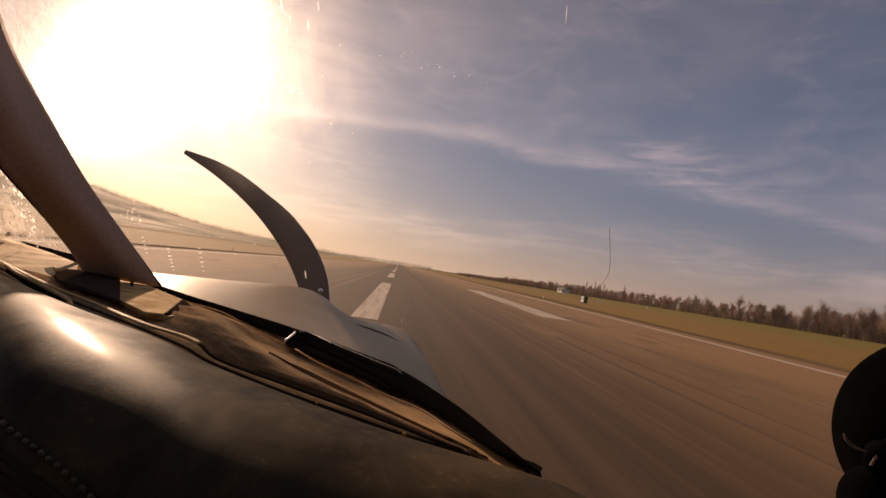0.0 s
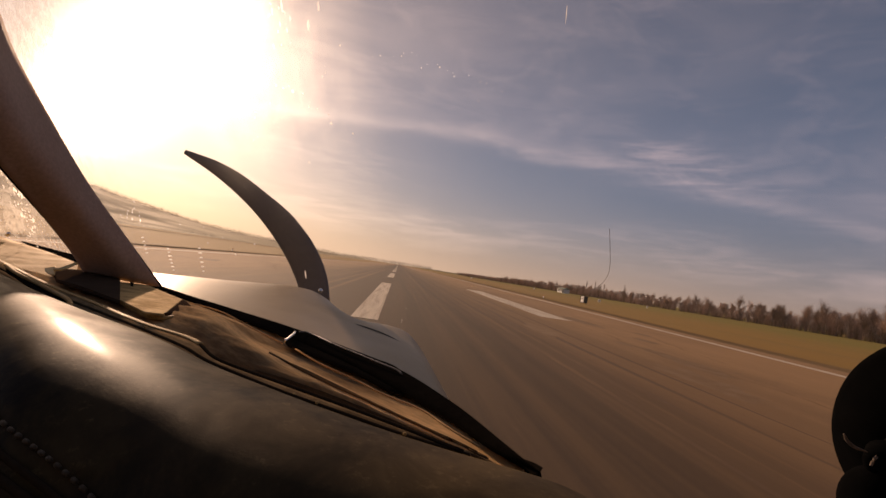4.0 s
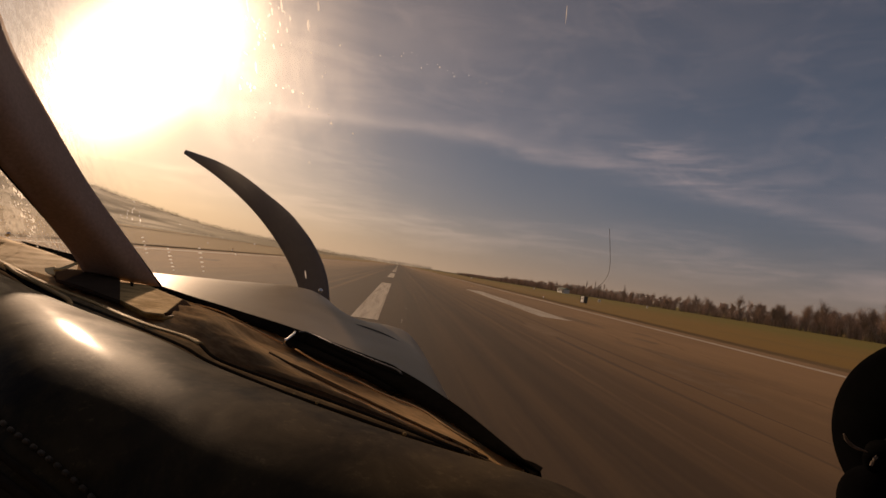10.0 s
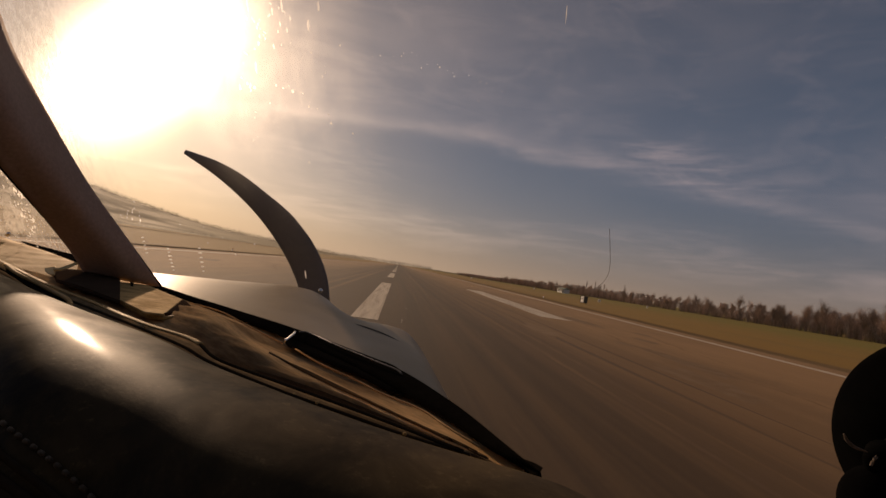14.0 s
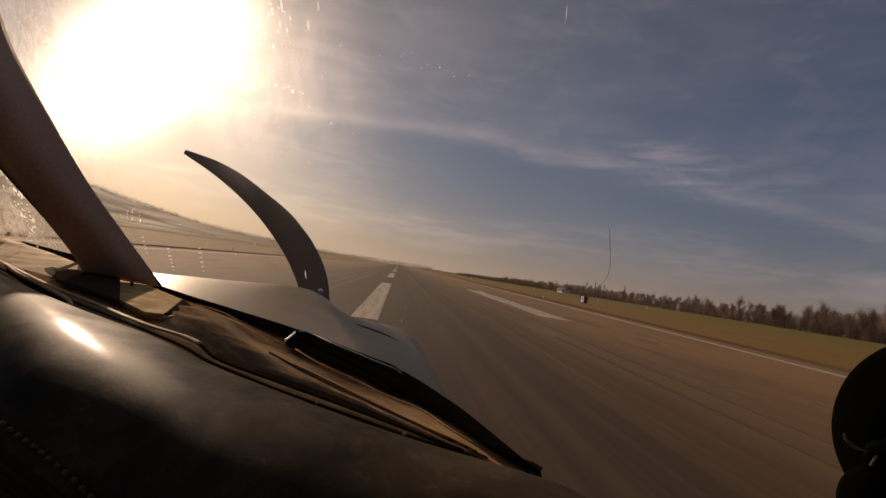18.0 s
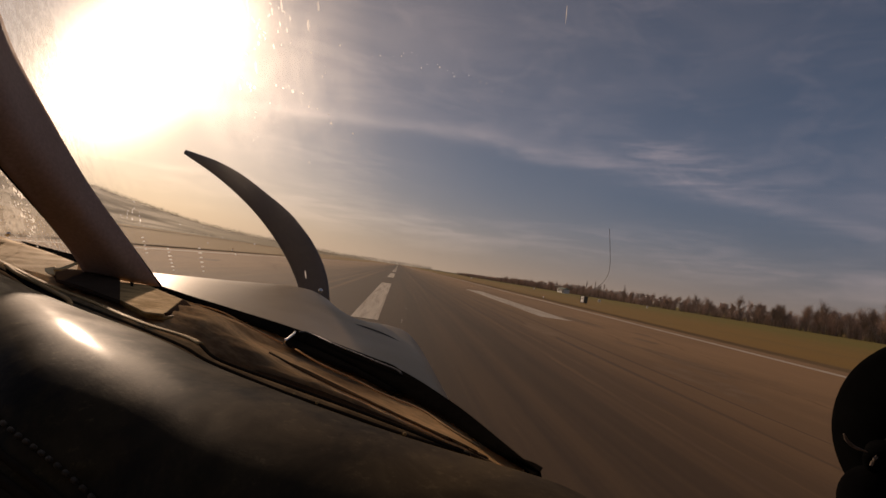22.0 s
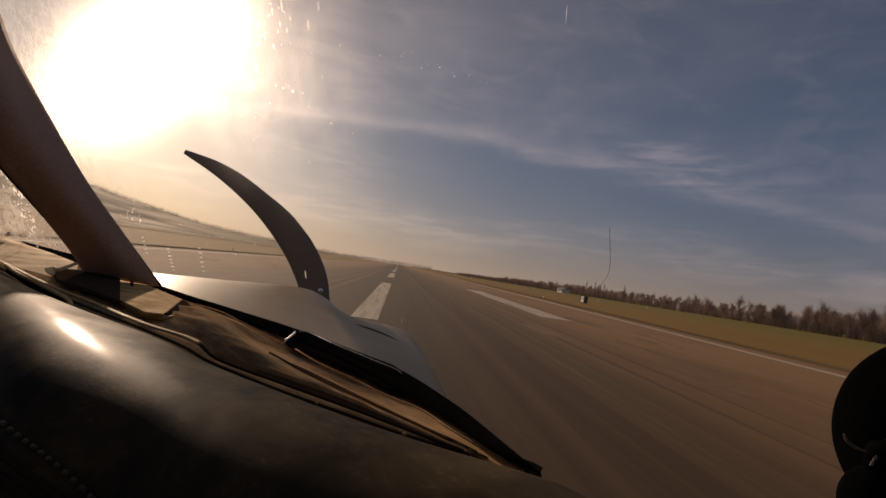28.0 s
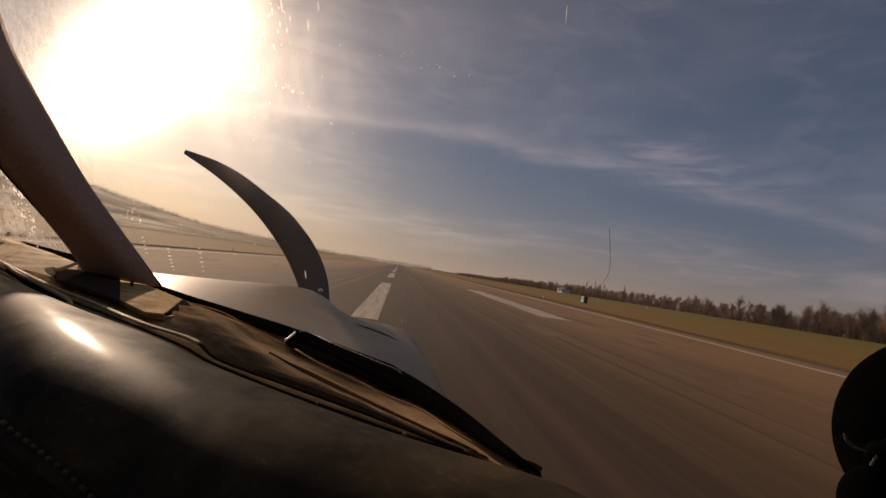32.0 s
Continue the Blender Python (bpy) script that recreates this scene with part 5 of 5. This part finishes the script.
for centre, su, sv, count, size in (((0.633, 0.595, 2.180), 0.030, 0.022, 40, 0.0012), ((0.716, 0.558, 2.080), 0.05, 0.02, 8, 0.0007), ((0.600, 0.650, 2.130), 0.012, 0.04, 26, 0.0013),
                                    ((0.851, 0.324, 2.039), 0.03, 0.012, 3, 0.0003), ((0.877, 0.290, 2.007), 0.03, 0.02, 3, 0.0003), ((0.645, 0.668, 2.039), 0.08, 0.05, 10, 0.0008),
                                    ((0.277, 1.072, 1.920), 0.08, 0.012, 16, 0.0011), ((0.550, 0.830, 1.901), 0.10, 0.02, 8, 0.0010), ((-0.423, 1.696, 1.927), 0.20, 0.095, 70, 0.0032),
                                    ((0.845, 0.547, 1.843), 0.02, 0.02, 5, 0.0006), ((-0.407, 1.713, 1.866), 0.22, 0.06, 30, 0.0026)):
    for k in range(count):
        q = Vector(centre) + a1 * rng.gauss(0, su) + b1 * rng.gauss(0, sv)
        z = size * rng.uniform(0.4, 1.3)
        fleck(q, z * rng.uniform(1.0, 2.6), z * 0.7, rng.choice((1.4, 1.6, 1.9, 0.4)))
for top, low, count in (((0.300, 1.075, 1.875), (0.309, 1.084, 1.844), 5), ((0.391, 0.994, 1.863), (0.404, 1.004, 1.822), 7), ((0.486, 0.901, 1.875), (0.494, 0.916, 1.835), 6)):
    for k in range(count):
        fleck(Vector(top).lerp(Vector(low), k / (count - 1)), 0.0034 * rng.uniform(0.6, 1.2), 0.0011, 0.25)
for x, y, z, size in ((0.654, 0.620, 2.100, 0.0016), (0.666, 0.610, 2.095, 0.0015), (0.682, 0.596, 2.089, 0.0024), (0.615, 0.660, 2.105, 0.0022), (0.708, 0.579, 2.069, 0.0015),
                      (0.720, 0.568, 2.065, 0.0012), (0.741, 0.554, 2.047, 0.0016), (0.771, 0.523, 2.032, 0.0012), (0.747, 0.499, 2.114, 0.0013), (0.796, 0.430, 2.082, 0.0007),
                      (0.817, 0.392, 2.069, 0.0006), (0.835, 0.362, 2.050, 0.0006), (0.848, 0.331, 2.040, 0.0006), (0.858, 0.315, 2.029, 0.0005)):
    fleck(Vector((x, y, z)), size, size * 0.8, 1.3)
for x, y, z, size in ((0.646, 0.584, 2.175, 0.0046), (0.659, 0.579, 2.160, 0.0032), (0.671, 0.570, 2.150, 0.0026), (0.623, 0.624, 2.150, 0.0030)):
    fleck(Vector((x, y, z)), size, 0.0011, 1.6)
for x, y, z, size in ((-0.055, 1.230, 2.244, 0.030), (-0.040, 1.231, 2.217, 0.022), (0.603, 0.620, 2.194, 0.008), (0.661, 0.566, 2.177, 0.007), (0.715, 0.515, 2.158, 0.006), (0.618, 0.644, 2.126, 0.009)):
    fleck(Vector((x, y, z)), size, 0.0010, 1.65)
fleck(Vector((0.702, 0.538, 2.146)), 0.0066, 0.0013, 1.9)
fleck(Vector((0.902, 0.224, 2.032)), 0.0045, 0.0003, 1.75)
fleck(Vector((0.601, 0.629, 2.182)), 0.0036, 0.0012, 1.2)
fleck(Vector((0.715, 0.693, 1.867)), 0.0075, 0.0007, 1.6)
for k in range(11):
    fleck(Vector((0.818, 0.388, 2.071)).lerp(Vector((0.884, 0.273, 2.01)), (k + rng.uniform(-0.4, 0.4)) / 10) + b1 * rng.gauss(0, 0.002), 0.0004 * rng.uniform(0.6, 1.3), 0.0003, 1.2)
tagged(raw("dried_spray", verts, faces, M_SPECK, screen, "dried droplets and scratches that catch the sun"), kind="stuff")


# ---------------------------------------------------------------- suction mount by the pane
def lathe(bm, profile, centre, axis, sides=40, squash=1.0):
    """Turns a profile of (radius, along) about an axis."""
    axis = Vector(axis).normalized()
    u = axis.cross(Vector((0, 0, 1))).normalized()
    v = u.cross(axis)
    rings = [[bm.verts.new(Vector(centre) + axis * h + (u * math.cos(t) + v * math.sin(t) * squash) * r)
              for t in [2 * math.pi * k / sides for k in range(sides)]] for r, h in profile]
    for i in range(len(rings) - 1):
        for k in range(sides):
            bm.faces.new((rings[i][k], rings[i][(k + 1) % sides], rings[i + 1][(k + 1) % sides], rings[i + 1][k]))
    bm.faces.new(rings[0]), bm.faces.new(rings[-1][::-1])


CUP = Vector((1.047, 0.162, 1.867)) - pane_out * 0.004
mount = thing("suction_mount", CUP, "black rubber suction mount stuck to the windscreen", "mount")
toward = -pane_out
CR = 0.0317
bm = bmesh.new()
lathe(bm, [(CR * 0.98, -0.003), (CR, 0.0), (CR, 0.003), (CR * 0.96, 0.006), (CR * 0.78, 0.012), (CR * 0.55, 0.017)], (0, 0, 0), toward, 56, 1.30)
part("cup", bm, M_RUBBER, mount, "matt black rubber cup")
bm = bmesh.new()
lathe(bm, [(CR * 0.52, 0.015), (CR * 0.52, 0.022), (CR * 0.48, 0.026), (CR * 0.30, 0.028)], (0, 0, 0), toward, 40)
part("cap", bm, M_RUBBER, mount, "black plastic cap")
# pale arc added in place of a highlight reflected on the cup
bm = bmesh.new()
tube(bm, [Vector(q) - CUP for q in spline([(0.9812, 0.1370, 1.8696), (0.9827, 0.1370, 1.8676), (0.9854, 0.1370, 1.8660), (0.9896, 0.1370, 1.8651)], 16)], [0.00012 + 0.00042 * math.sin(math.pi * (k + 1) / 18) for k in range(17)], 8)
part("highlight_arc", bm, M_PALE_MARK, mount, "pale arc painted as the cup's highlight")
bm = bmesh.new()
tube(bm, [Vector(q) - CUP for q in spline([(1.032, 0.146, 1.868), (1.016, 0.146, 1.862), (1.002, 0.142, 1.850), (1.000, 0.136, 1.830)], 16)], [0.0060] * 8 + [0.0070] * 9, 12)
part("arm", bm, M_RUBBER, mount, "dark grey plastic arm")
bm = bmesh.new()
bmesh.ops.create_uvsphere(bm, u_segments=28, v_segments=16, radius=0.0112, matrix=Matrix.Translation(Vector((1.0011, 0.1420, 1.8481)) - CUP) @ Matrix.Diagonal((1.0, 0.9, 1.05, 1)))
part("ball_joint", bm, M_RUBBER, mount, "dark brownish plastic ball joint")
bm = bmesh.new()
tube(bm, [Vector(q) - CUP for q in spline([(0.9880, 0.1340, 1.8619), (0.9887, 0.1340, 1.8637), (0.9896, 0.1340, 1.8649)], 8)], 0.0004, 8)
part("clamp_pin", bm, M_PALE_MARK, mount, "small bright clamp pin")
bm = bmesh.new()
lathe(bm, [(0.0040, -0.004), (0.0052, -0.003), (0.0052, 0.003), (0.0040, 0.004)], Vector((0.9992, 0.1400, 1.8625)) - CUP, toward, 18)
part("knob", bm, M_RUBBER, mount, "small black clamp knob")
